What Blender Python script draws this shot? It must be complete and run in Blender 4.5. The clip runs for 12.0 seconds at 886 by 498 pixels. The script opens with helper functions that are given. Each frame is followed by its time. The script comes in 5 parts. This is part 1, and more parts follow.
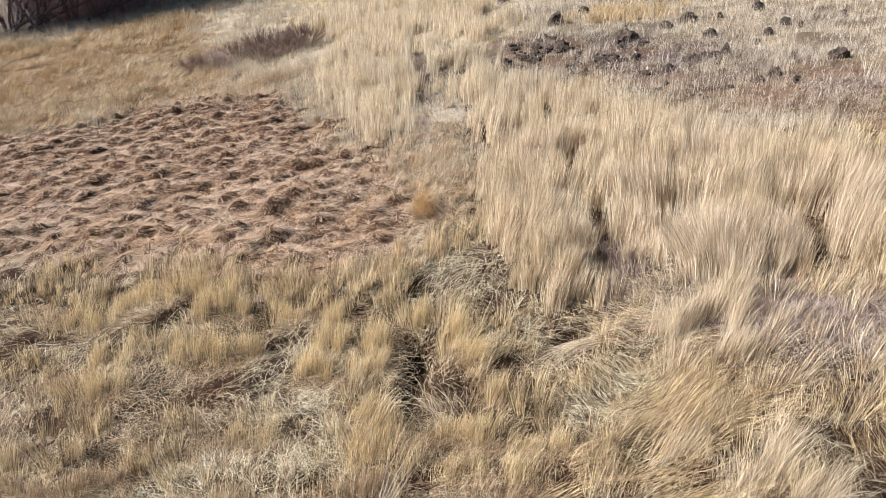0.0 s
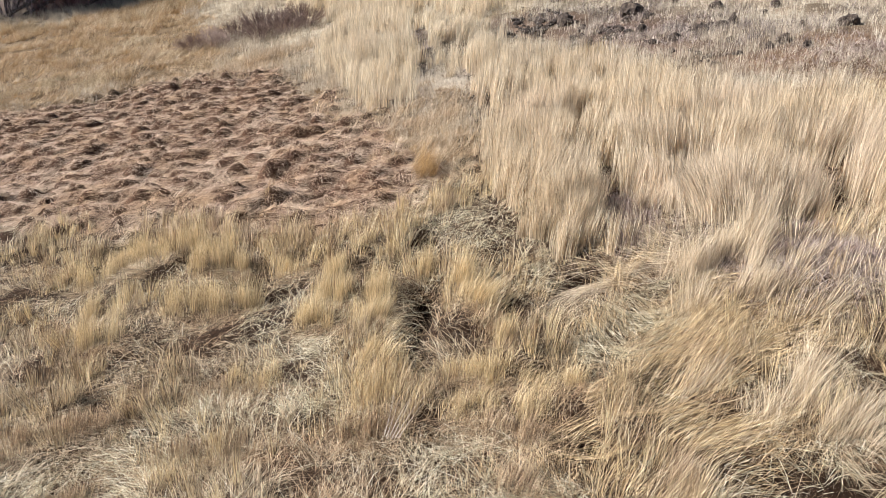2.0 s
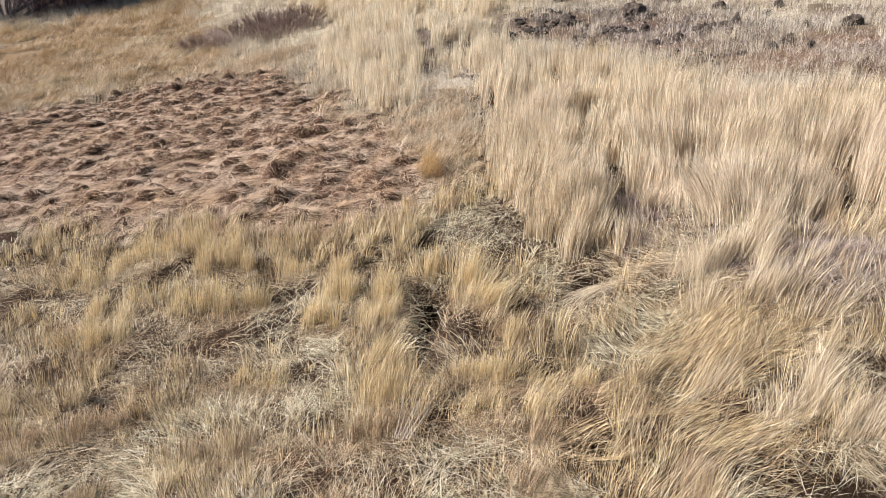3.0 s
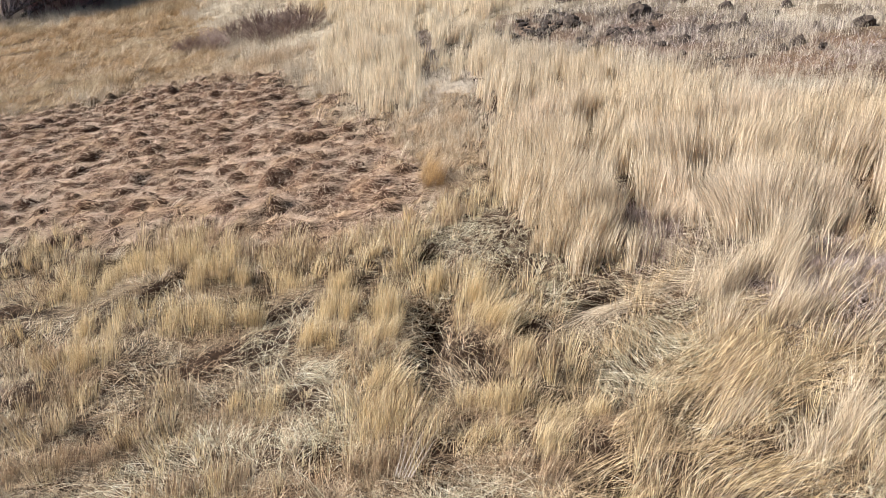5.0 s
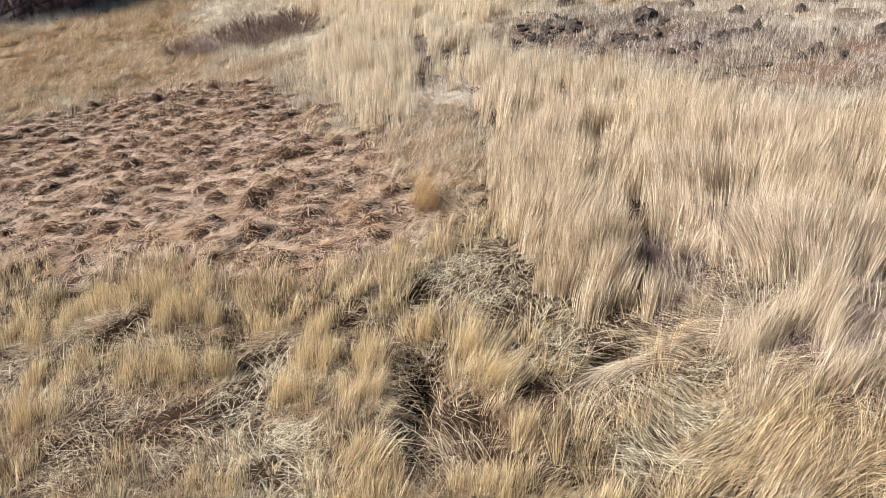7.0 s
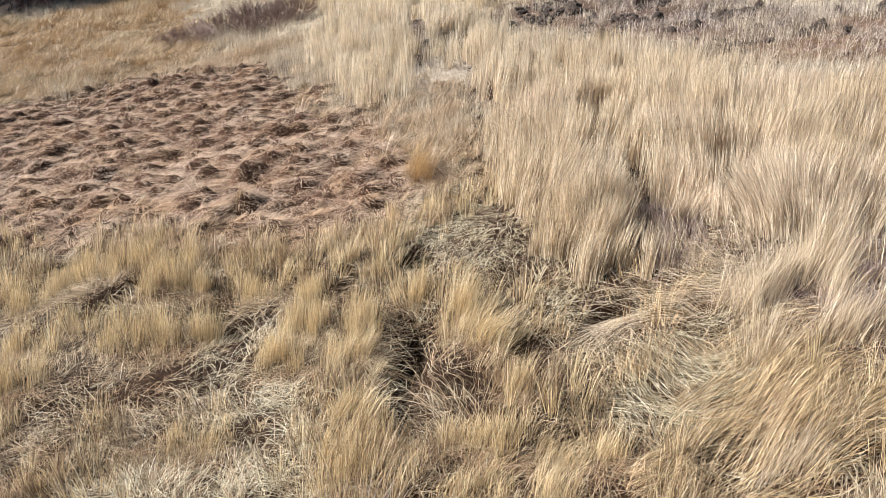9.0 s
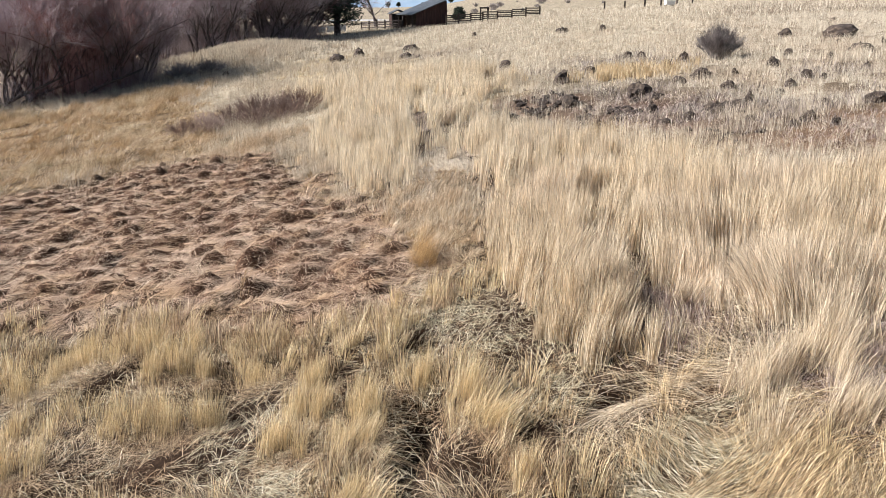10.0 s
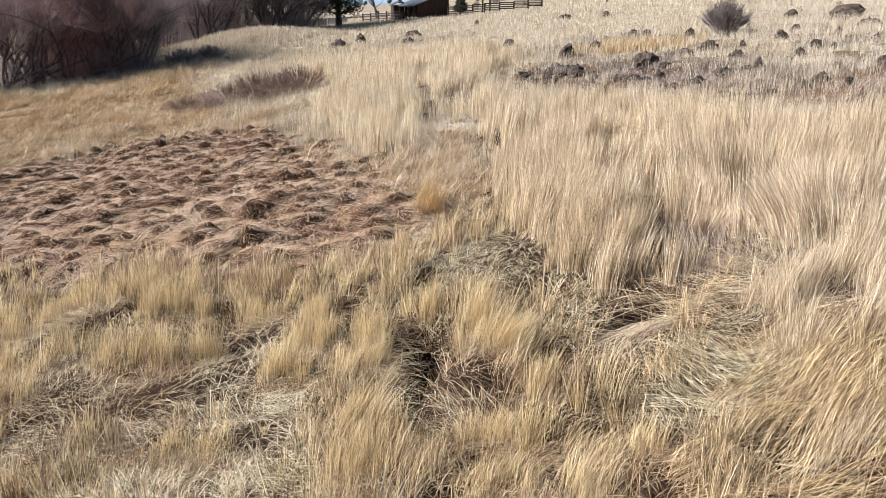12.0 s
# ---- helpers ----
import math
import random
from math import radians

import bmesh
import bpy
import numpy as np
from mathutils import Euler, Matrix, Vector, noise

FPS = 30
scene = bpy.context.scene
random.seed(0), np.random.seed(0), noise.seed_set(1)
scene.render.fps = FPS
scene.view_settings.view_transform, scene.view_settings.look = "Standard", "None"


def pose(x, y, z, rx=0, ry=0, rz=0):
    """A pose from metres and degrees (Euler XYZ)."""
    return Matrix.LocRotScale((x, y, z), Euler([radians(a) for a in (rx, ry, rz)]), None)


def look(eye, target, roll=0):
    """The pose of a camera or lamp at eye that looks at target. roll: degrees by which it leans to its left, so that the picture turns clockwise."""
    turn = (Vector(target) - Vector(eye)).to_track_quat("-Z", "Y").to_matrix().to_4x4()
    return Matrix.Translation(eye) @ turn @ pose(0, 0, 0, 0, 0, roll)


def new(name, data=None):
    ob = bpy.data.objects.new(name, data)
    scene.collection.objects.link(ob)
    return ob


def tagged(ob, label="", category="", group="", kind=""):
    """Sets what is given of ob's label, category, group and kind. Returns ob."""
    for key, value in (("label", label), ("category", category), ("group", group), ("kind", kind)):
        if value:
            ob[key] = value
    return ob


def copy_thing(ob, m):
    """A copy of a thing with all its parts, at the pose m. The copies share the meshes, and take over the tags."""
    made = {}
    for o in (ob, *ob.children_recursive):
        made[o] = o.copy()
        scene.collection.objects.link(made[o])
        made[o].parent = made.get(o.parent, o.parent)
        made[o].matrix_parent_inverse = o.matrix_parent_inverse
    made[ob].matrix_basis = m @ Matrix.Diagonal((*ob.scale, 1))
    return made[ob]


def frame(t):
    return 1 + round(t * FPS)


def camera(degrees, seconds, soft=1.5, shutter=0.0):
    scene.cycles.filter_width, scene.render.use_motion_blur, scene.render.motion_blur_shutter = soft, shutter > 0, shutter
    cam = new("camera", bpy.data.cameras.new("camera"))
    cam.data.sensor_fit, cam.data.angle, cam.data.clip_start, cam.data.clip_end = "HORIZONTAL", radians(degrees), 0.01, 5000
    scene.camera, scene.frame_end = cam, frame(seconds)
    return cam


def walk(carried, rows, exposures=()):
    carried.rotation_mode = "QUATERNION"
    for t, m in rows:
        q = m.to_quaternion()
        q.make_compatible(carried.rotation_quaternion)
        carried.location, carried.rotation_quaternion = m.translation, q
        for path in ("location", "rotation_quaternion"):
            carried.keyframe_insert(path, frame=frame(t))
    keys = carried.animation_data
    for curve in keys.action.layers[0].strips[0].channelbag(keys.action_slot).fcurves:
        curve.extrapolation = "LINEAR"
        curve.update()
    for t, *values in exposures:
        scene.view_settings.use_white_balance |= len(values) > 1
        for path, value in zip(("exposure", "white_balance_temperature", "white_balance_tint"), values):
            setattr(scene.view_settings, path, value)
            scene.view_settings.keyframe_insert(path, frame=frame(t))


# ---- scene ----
cam = camera(63.7, 12.0, soft=0.6)
PATH = [
    (0, (0.217, -2.791, 5.864), (0.173, -0.988, 5.0), -0.4),
    (0.5, (0.229, -2.817, 5.583), (0.187, -1.013, 4.719), -0.4),
    (1, (0.224, -2.822, 5.234), (0.182, -1.02, 4.368), -0.3),
    (1.5, (0.174, -2.794, 4.981), (0.134, -0.993, 4.112), -0.3),
    (2, (0.102, -2.777, 4.967), (0.062, -0.975, 4.099), -0.3),
    (2.5, (0.041, -2.769, 4.966), (0.0, -0.968, 4.098), -0.3),
    (3, (-0.013, -2.762, 4.96), (-0.052, -0.96, 4.093), -0.3),
    (5, (-0.055, -2.212, 4.977), (-0.096, -0.411, 4.107), -0.5),
    (5.5, (-0.038, -1.845, 4.965), (-0.08, -0.044, 4.095), -0.5),
    (6, (-0.012, -1.402, 4.946), (-0.054, 0.399, 4.077), -0.5),
    (6.5, (0.005, -0.996, 4.946), (-0.035, 0.805, 4.077), -0.5),
    (8.5, (0.108, -0.831, 4.628), (0.068, 0.97, 3.76), -0.5),
    (9, (0.118, -0.886, 4.363), (0.076, 0.915, 3.494), -0.5),
    (9.5, (0.094, -0.912, 4.376), (0.052, 0.945, 3.635), -0.6),
    (10, (0.053, -0.971, 4.36), (0.012, 0.922, 3.716), -0.5),
    (10.5, (0.025, -0.99, 4.094), (-0.017, 0.903, 3.451), -0.4),
    (11, (0.021, -0.992, 3.57), (-0.022, 0.9, 2.924), -0.4),
    (11.5, (0.001, -0.976, 3.405), (-0.041, 0.915, 2.757), -0.4),
    (12, (-0.051, -0.945, 3.397), (-0.093, 0.947, 2.748), -0.3),
]
walk(cam, [(t, look(eye, target, roll)) for t, eye, target, roll in PATH])

# ---- world, sun ----
SUN_ELEV, SUN_AZ = radians(36), radians(-94)        # azimuth from +y, clockwise
world = bpy.data.worlds.new("world")
scene.world = world
world.use_nodes = True
wn = world.node_tree
sky = wn.nodes.new("ShaderNodeTexSky")
sky.sky_type, sky.sun_disc = "NISHITA", False
sky.sun_elevation, sky.sun_rotation = SUN_ELEV, SUN_AZ
sky.air_density, sky.dust_density = 1.0, 1.5
wn.links.new(sky.outputs[0], wn.nodes["Background"].inputs[0])
wn.nodes["Background"].inputs[1].default_value = 0.043
sun = new("sun", bpy.data.lights.new("sun", "SUN"))
sun.data.energy, sun.data.angle, sun.data.color = 5.0, radians(0.6), (1.0, 0.965, 0.93)
to_sun = Vector((math.sin(SUN_AZ) * math.cos(SUN_ELEV), math.cos(SUN_AZ) * math.cos(SUN_ELEV), math.sin(SUN_ELEV)))
sun.matrix_world = look(to_sun * 200, (0, 0, 0))
scene.view_settings.exposure = 0.94

# ---- numbers: noise, outlines and the lie of the land ----
rng = np.random.default_rng(7)
TABLE = rng.random((8, 256, 256))


def vnoise(x, y, size, seed=0):
    """Smooth noise in 0..1, with features of that size in metres."""
    x, y, tab = np.asarray(x) / size, np.asarray(y) / size, TABLE[seed % 8]
    xi, yi = np.floor(x).astype(int), np.floor(y).astype(int)
    fx, fy = x - xi, y - yi
    fx, fy = fx * fx * (3 - 2 * fx), fy * fy * (3 - 2 * fy)
    x0, x1, y0, y1 = xi % 256, (xi + 1) % 256, yi % 256, (yi + 1) % 256
    a = tab[x0, y0] * (1 - fx) + tab[x1, y0] * fx
    b = tab[x0, y1] * (1 - fx) + tab[x1, y1] * fx
    return a * (1 - fy) + b * fy


def inside(x, y, poly):
    """Signed distance to an outline, positive within it."""
    x, y = np.asarray(x, float), np.asarray(y, float)
    best, odd = np.full(x.shape, 1e9), np.zeros(x.shape, bool)
    for (ax, ay), (bx, by) in zip(poly, poly[1:] + poly[:1]):
        ex, ey = bx - ax, by - ay
        k = np.clip(((x - ax) * ex + (y - ay) * ey) / (ex * ex + ey * ey), 0, 1)
        best = np.minimum(best, np.hypot(x - ax - k * ex, y - ay - k * ey))
        odd ^= ((ay > y) != (by > y)) & (x < ax + (y - ay) * ex / (ey if ey else 1e-9))
    return np.where(odd, best, -best)


def blob(x, y, cx, cy, rx, ry):
    return np.exp(-((x - cx) / rx) ** 2 - ((y - cy) / ry) ** 2)


MEADOW = [(-27, 25.5), (-16.8, 25), (-13.6, 27), (-10.5, 28), (-7, 25.8), (-4.2, 20.4), (-2.7, 17.4), (-1.5, 15), (-0.85, 12.8), (-1.0, 11.3), (-1.3, 10.3),
          (-2, 9.8), (-3.1, 9.7), (-5, 10.4), (-7, 11.2), (-8.8, 11.5), (-12, 12.2), (-27, 14)]
OCHRE = [(-38, 45), (-24.8, 47.4), (-20.6, 53), (-15, 45), (-11.8, 31), (-10, 28.2), (-14, 27), (-17, 25), (-27, 25.5), (-38, 29)]
TALL_STRIP = [(-8.5, 41), (-1.5, 36), (-0.6, 16.2), (-1.6, 16.2), (-4.3, 23.8)]
TALL_FIELD = [(-1, 28), (1.8, 22), (3.7, 17), (6.2, 13.2), (10, 10.6), (13, 9), (9.5, 5.8), (6.6, 6.9), (5.7, 7.0), (4.7, 6.9),
              (4.0, 7.0), (3.35, 7.5), (2.85, 8.3), (2.5, 7.5), (2.15, 6.5), (1.3, 7.4), (0.6, 9.0), (0.25, 10.9), (0.3, 12.8), (0.9, 14.2), (0.35, 16.6), (-0.1, 20)]
CREAM = [(-18, 60), (-9, 44), (-8, 37), (-1.5, 31), (1.8, 26), (3, 30), (1, 40), (-3, 55), (-10, 66)]
ROCKY = [(0.5, 25.5), (3, 22), (5.5, 18.5), (7.5, 16), (9, 17.5), (9, 21), (6.5, 25), (2.2, 27.5)]
RUSSET = [(7.2, 15.8), (9, 12.6), (14, 11), (18, 14), (13, 17.5), (9.5, 18.6)]


def soft(d, w):
    return np.clip(0.5 + d / w, 0, 1)


def wobble(x, y):
    k = 0.45 * (1 + np.clip(y, 0, 60) / 9)
    return x + k * (0.9 * (vnoise(x, y, 1.4, 3) - 0.5) + 1.2 * (vnoise(x, y, 4.5, 2) - 0.5) + 0.4 * (vnoise(x, y, 0.4, 4) - 0.5)), \
        y + k * (0.9 * (vnoise(x, y, 1.4, 5) - 0.5) + 1.0 * (vnoise(x, y, 4.5, 7) - 0.5) + 0.4 * (vnoise(x, y, 0.4, 6) - 0.5))


def land(x, y):
    """The broad slope: low wet ground to -x, a stony rise to +x, a nearly level bench beyond."""
    x, y = np.asarray(x, float), np.asarray(y, float)
    d = np.maximum(y, -1) + 14
    u, q = np.tanh(x / d), np.log(d / 30)
    z = 0.042 + 0.778 * q + 0.758 * q**2 - 0.353 * q**3 + 0.022 * q**4
    z = z + u * (4.981 + 4.111 * q - 0.743 * q**2 - 0.199 * q**3 + 0.215 * q**4)
    z = z + u**2 * (-0.742 - 2.421 * q - 0.142 * q**2 + 1.227 * q**3) + u**3 * (-2.187 - 6.016 * q - 0.667 * q**2)
    z = z + 0.4 * blob(x, y, 4, 31, 7.7, 7.7) + 1.5 * blob(x, y, -20.5, 72, 8, 6)
    z = z + 0.2 * blob(x, y, 3.3, 7.0, 1.5, 1.5) + 0.12 * blob(x, y, 0.8, 8.8, 1.2, 1.6) + 0.3 * blob(x, y, -0.3, 17.3, 1.4, 2.2)
    z = z + np.maximum(y - 140, 0) * (0.009 + 0.016 * soft(x - 0.02 * y, 60))
    return z - 0.3 * blob(x, y, -10, 25, 6.3, 6.3) + 0.25 * blob(x, y, 5, 4.5, 2.2, 2.2)


def hummocks(x, y, cell=0.5):
    """Matted tussocks of the wet meadow: bumps on a jittered lattice, gentle to one side and undercut to the other."""
    x, y = np.asarray(x) + 0.25 * (vnoise(x, y, 0.7, 6) - 0.5), np.asarray(y) + 0.25 * (vnoise(x, y, 0.7, 7) - 0.5)
    px, py = x / cell, y / (cell * 0.9)
    xi, yi = np.floor(px).astype(int), np.floor(py).astype(int)
    top = np.zeros(np.shape(px))
    for dx in (-1, 0, 1):
        for dy in (-1, 0, 1):
            a, b = (xi + dx) % 256, (yi + dy) % 256
            cx, cy = xi + dx + 0.1 + 0.8 * TABLE[0][a, b], yi + dy + 0.1 + 0.8 * TABLE[1][a, b]
            r = 0.52 + 0.36 * TABLE[2][a, b]
            ex, ey = px - cx, py - cy
            steep = 1 + 1.3 * np.clip((0.8 * ex - 0.6 * ey) / r, 0, 1)
            bump = (0.13 + 0.3 * TABLE[3][a, b]) * np.clip(1 - (ex**2 + ey**2) * steep**2 / r**2, 0, 1) ** 0.6
            top = np.maximum(top, bump)
    return top * (0.5 + 0.7 * vnoise(x, y, 2.2, 4)) + 0.07 * vnoise(x, y, 0.28, 5)


def game_path(x, y):
    """The narrow gap that animals keep open through the tall grass."""
    return np.exp(-((x + 0.56 + 0.071 * (y - 14.5) - 0.08 * np.sin(y * 0.9)) / (0.1 + 0.009 * y)) ** 2) * soft(y - 15, 2) * soft(29 - y, 3)


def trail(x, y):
    """Worn deer trails between the tufts; their near-black colour also stands for shade."""
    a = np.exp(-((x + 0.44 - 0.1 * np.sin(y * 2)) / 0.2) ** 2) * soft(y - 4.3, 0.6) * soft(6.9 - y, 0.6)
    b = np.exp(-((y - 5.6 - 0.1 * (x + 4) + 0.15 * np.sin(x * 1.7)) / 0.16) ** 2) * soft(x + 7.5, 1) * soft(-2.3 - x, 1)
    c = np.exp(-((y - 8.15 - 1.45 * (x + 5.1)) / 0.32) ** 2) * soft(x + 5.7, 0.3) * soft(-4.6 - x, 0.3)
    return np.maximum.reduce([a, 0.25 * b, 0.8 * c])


# centres and half-widths of the pits that stand in for shade beside the tufts
SHADE_PITS = [(-3.0, 7.25, 0.34, 0.26), (-3.25, 7.8, 0.26, 0.24), (-0.46, 6.35, 0.4, 0.42), (-0.33, 5.85, 0.22, 0.25), (-0.46, 5.1, 0.16, 0.3), (-0.38, 4.6, 0.15, 0.22),
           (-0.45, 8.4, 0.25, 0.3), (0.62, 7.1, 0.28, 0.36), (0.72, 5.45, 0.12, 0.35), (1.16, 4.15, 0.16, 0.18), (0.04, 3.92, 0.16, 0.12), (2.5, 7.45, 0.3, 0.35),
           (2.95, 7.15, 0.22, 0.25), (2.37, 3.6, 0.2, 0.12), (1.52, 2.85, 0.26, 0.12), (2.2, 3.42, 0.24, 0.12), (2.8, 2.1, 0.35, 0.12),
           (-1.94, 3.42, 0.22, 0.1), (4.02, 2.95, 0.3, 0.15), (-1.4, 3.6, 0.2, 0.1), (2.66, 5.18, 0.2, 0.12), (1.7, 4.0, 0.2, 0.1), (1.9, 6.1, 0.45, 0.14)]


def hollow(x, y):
    """Pits sunk and blackened where shade falls between the tufts."""
    return np.minimum(1, sum(blob(x, y, *h) for h in SHADE_PITS))


def relief(x, y):
    x, y = np.asarray(x, float), np.asarray(y, float)
    near = np.clip(1.4 - y / 60, 0, 1)
    z = land(x, y) + near * (0.22 * (vnoise(x, y, 1.7, 1) - 0.5) + 0.12 * (vnoise(x, y, 0.5, 2) - 0.5))
    z = z + soft(inside(x, y, MEADOW), 1.2) * (hummocks(x, y) - 0.1)
    return z - 0.3 * trail(x, y) - 0.42 * hollow(x, y)


# ---- materials ----
def material(name):
    m = bpy.data.materials.new(name)
    m.use_nodes = True
    return m, m.node_tree.nodes, m.node_tree.links, m.node_tree.nodes["Principled BSDF"]


def ramp(nodes, colours, spread=None):
    r = nodes.new("ShaderNodeValToRGB")
    els = r.color_ramp.elements
    while len(els) < len(colours):
        els.new(0.5)
    for n, (e, c) in enumerate(zip(els, colours)):
        e.position = spread[n] if spread else n / (len(colours) - 1)
        e.color = (*c, 1)
    return r


def noise_node(nodes, links, size, detail=4.0, kind="Object", stretch=None):
    tc, t = nodes.new("ShaderNodeTexCoord"), nodes.new("ShaderNodeTexNoise")
    t.inputs["Scale"].default_value, t.inputs["Detail"].default_value = 1 / size, detail
    if stretch:
        mp = nodes.new("ShaderNodeMapping")
        mp.inputs["Scale"].default_value = stretch
        links.new(tc.outputs[kind], mp.inputs[0])
        links.new(mp.outputs[0], t.inputs[0])
    else:
        links.new(tc.outputs[kind], t.inputs[0])
    return t


def mixed(nodes, links, a, b, factor, blend="MIX"):
    m = nodes.new("ShaderNodeMix")
    m.data_type, m.blend_type = "RGBA", blend
    for socket, v in ((m.inputs[0], factor), (m.inputs[6], a), (m.inputs[7], b)):
        if isinstance(v, bpy.types.NodeSocket):
            links.new(v, socket)
        elif isinstance(v, tuple):
            socket.default_value = (*v, 1)
        else:
            socket.default_value = v
    return m.outputs[2]


def blade_material(name, colours, patches, through_light=0.3, size=0.7, second=None, streaks=0.75):
    """Dry grass: every blade its own shade, in patches of one or two further hues; some light passes through."""
    m, nodes, links, bsdf = material(name)
    geo = nodes.new("ShaderNodeNewGeometry")
    r = ramp(nodes, colours, [0, 0.27, 0.65, 1])
    links.new(geo.outputs["Random Per Island"], r.inputs[0])
    col = r.outputs[0]
    for n, (hue, scale, lo, hi, much) in enumerate(((patches, size, 0.45, 0.65, 0.6), (second, size * 2.3, 0.5, 0.62, 0.65))):
        if hue is None:
            continue
        t = noise_node(nodes, links, scale, 3, stretch=(1, 1, 0.3 + n))
        k = ramp(nodes, [(0, 0, 0), (much,) * 3], [lo, hi])
        links.new(t.outputs[0], k.inputs[0])
        shade = mixed(nodes, links, (0.45, 0.42, 0.4), (1.25, 1.25, 1.25), geo.outputs["Random Per Island"])
        col = mixed(nodes, links, col, mixed(nodes, links, hue, shade, 1.0, "MULTIPLY"), k.outputs[0])
    t = noise_node(nodes, links, 0.11, 2, stretch=(1, 1, 0.1))         # older and younger bundles side by side
    k = ramp(nodes, [(0.55, 0.52, 0.48), (1.15, 1.15, 1.15)], [0.36, 0.54])
    links.new(t.outputs[0], k.inputs[0])
    col = mixed(nodes, links, col, k.outputs[0], streaks, "MULTIPLY")
    links.new(col, bsdf.inputs["Base Color"])
    bsdf.inputs["Roughness"].default_value = 0.5
    bsdf.inputs["Specular IOR Level"].default_value = 0.4
    tr, mx = nodes.new("ShaderNodeBsdfTranslucent"), nodes.new("ShaderNodeMixShader")
    links.new(col, tr.inputs[0])
    mx.inputs[0].default_value = through_light
    links.new(bsdf.outputs[0], mx.inputs[1])
    links.new(tr.outputs[0], mx.inputs[2])
    links.new(mx.outputs[0], nodes["Material Output"].inputs[0])
    return m


def plain(name, colours, size=0.3, rough=0.85, bump=0.3, metal=0.0, stretch=None, own=0.0):
    """A surface in a few shades of noise, with relief; own: how far each object differs."""
    m, nodes, links, bsdf = material(name)
    n = noise_node(nodes, links, size, 6, stretch=stretch)
    r = ramp(nodes, colours, [0.3 + 0.4 * k / (len(colours) - 1) for k in range(len(colours))])
    links.new(n.outputs[0], r.inputs[0])
    col = r.outputs[0]
    if own:
        info, k = nodes.new("ShaderNodeObjectInfo"), ramp(nodes, [(1 - own,) * 3, (1, 1, 1)])
        links.new(info.outputs["Random"], k.inputs[0])
        col = mixed(nodes, links, col, k.outputs[0], 1.0, "MULTIPLY")
    links.new(col, bsdf.inputs["Base Color"])
    bsdf.inputs["Roughness"].default_value, bsdf.inputs["Metallic"].default_value = rough, metal
    fine, b = noise_node(nodes, links, size / 5, 5, stretch=stretch), nodes.new("ShaderNodeBump")
    b.inputs["Strength"].default_value, b.inputs["Distance"].default_value = bump, size / 5
    links.new(fine.outputs[0], b.inputs["Height"])
    links.new(b.outputs[0], bsdf.inputs["Normal"])
    return m


M_PALE = blade_material("pale_straw", [(0.12, 0.08, 0.052), (0.52, 0.415, 0.295), (0.79, 0.67, 0.495), (0.92, 0.84, 0.7)], (0.83, 0.7, 0.51), 0.34, 1.1, (0.79, 0.68, 0.55), 0.6)
M_GOLD = blade_material("golden_straw", [(0.14, 0.09, 0.05), (0.58, 0.45, 0.27), (0.83, 0.68, 0.43), (0.93, 0.84, 0.63)], (0.8, 0.63, 0.35), 0.25, 0.8, (0.74, 0.61, 0.44), 0.5)
M_LITTER = blade_material("flattened_straw", [(0.03, 0.018, 0.011), (0.14, 0.092, 0.056), (0.46, 0.345, 0.22), (0.83, 0.71, 0.53)], (0.4, 0.255, 0.145), 0.05, 0.9)
M_GREEN = blade_material("greenish_litter", [(0.12, 0.11, 0.07), (0.45, 0.41, 0.28), (0.72, 0.66, 0.49), (0.9, 0.85, 0.72)], (0.6, 0.55, 0.38), 0.05, 0.6)
M_RED = blade_material("russet_sedge", [(0.08, 0.042, 0.03), (0.33, 0.21, 0.145), (0.58, 0.41, 0.295), (0.84, 0.7, 0.55)], (0.54, 0.36, 0.2), 0.05, 0.7, (0.68, 0.54, 0.42), 0.6)
M_OCHRE = blade_material("ochre_grass", [(0.13, 0.075, 0.035), (0.38, 0.25, 0.13), (0.55, 0.4, 0.235), (0.73, 0.61, 0.43)], (0.44, 0.28, 0.13), 0.12, 1.8, (0.62, 0.54, 0.39))
M_CREAM = blade_material("bleached_bunchgrass", [(0.3, 0.25, 0.19), (0.52, 0.45, 0.36), (0.67, 0.6, 0.49), (0.79, 0.73, 0.63)], (0.58, 0.48, 0.37), 0.12, 2.5)
M_WEED = blade_material("purple_grey_weed", [(0.08, 0.055, 0.05), (0.26, 0.19, 0.17), (0.44, 0.36, 0.32), (0.66, 0.58, 0.52)], (0.28, 0.2, 0.18), 0.08, 0.5)
M_GREYWEED = blade_material("grey_weed", [(0.05, 0.038, 0.034), (0.16, 0.125, 0.115), (0.3, 0.25, 0.23), (0.5, 0.44, 0.4)], (0.2, 0.16, 0.145), 0.06, 0.9)
M_TAWNY = blade_material("tawny_grass", [(0.24, 0.16, 0.09), (0.52, 0.39, 0.23), (0.66, 0.52, 0.33), (0.76, 0.64, 0.46)], (0.58, 0.44, 0.26), 0.14, 0.8)
M_EDGE = blade_material("tan_edge_grass", [(0.12, 0.08, 0.055), (0.44, 0.33, 0.22), (0.68, 0.55, 0.4), (0.86, 0.76, 0.61)], (0.66, 0.5, 0.34), 0.12, 0.8, (0.7, 0.6, 0.46))
M_STRIP = blade_material("white_straw", [(0.2, 0.15, 0.1), (0.66, 0.56, 0.42), (0.84, 0.75, 0.59), (0.93, 0.88, 0.77)], (0.8, 0.68, 0.5), 0.3, 1.6, (0.76, 0.68, 0.55))
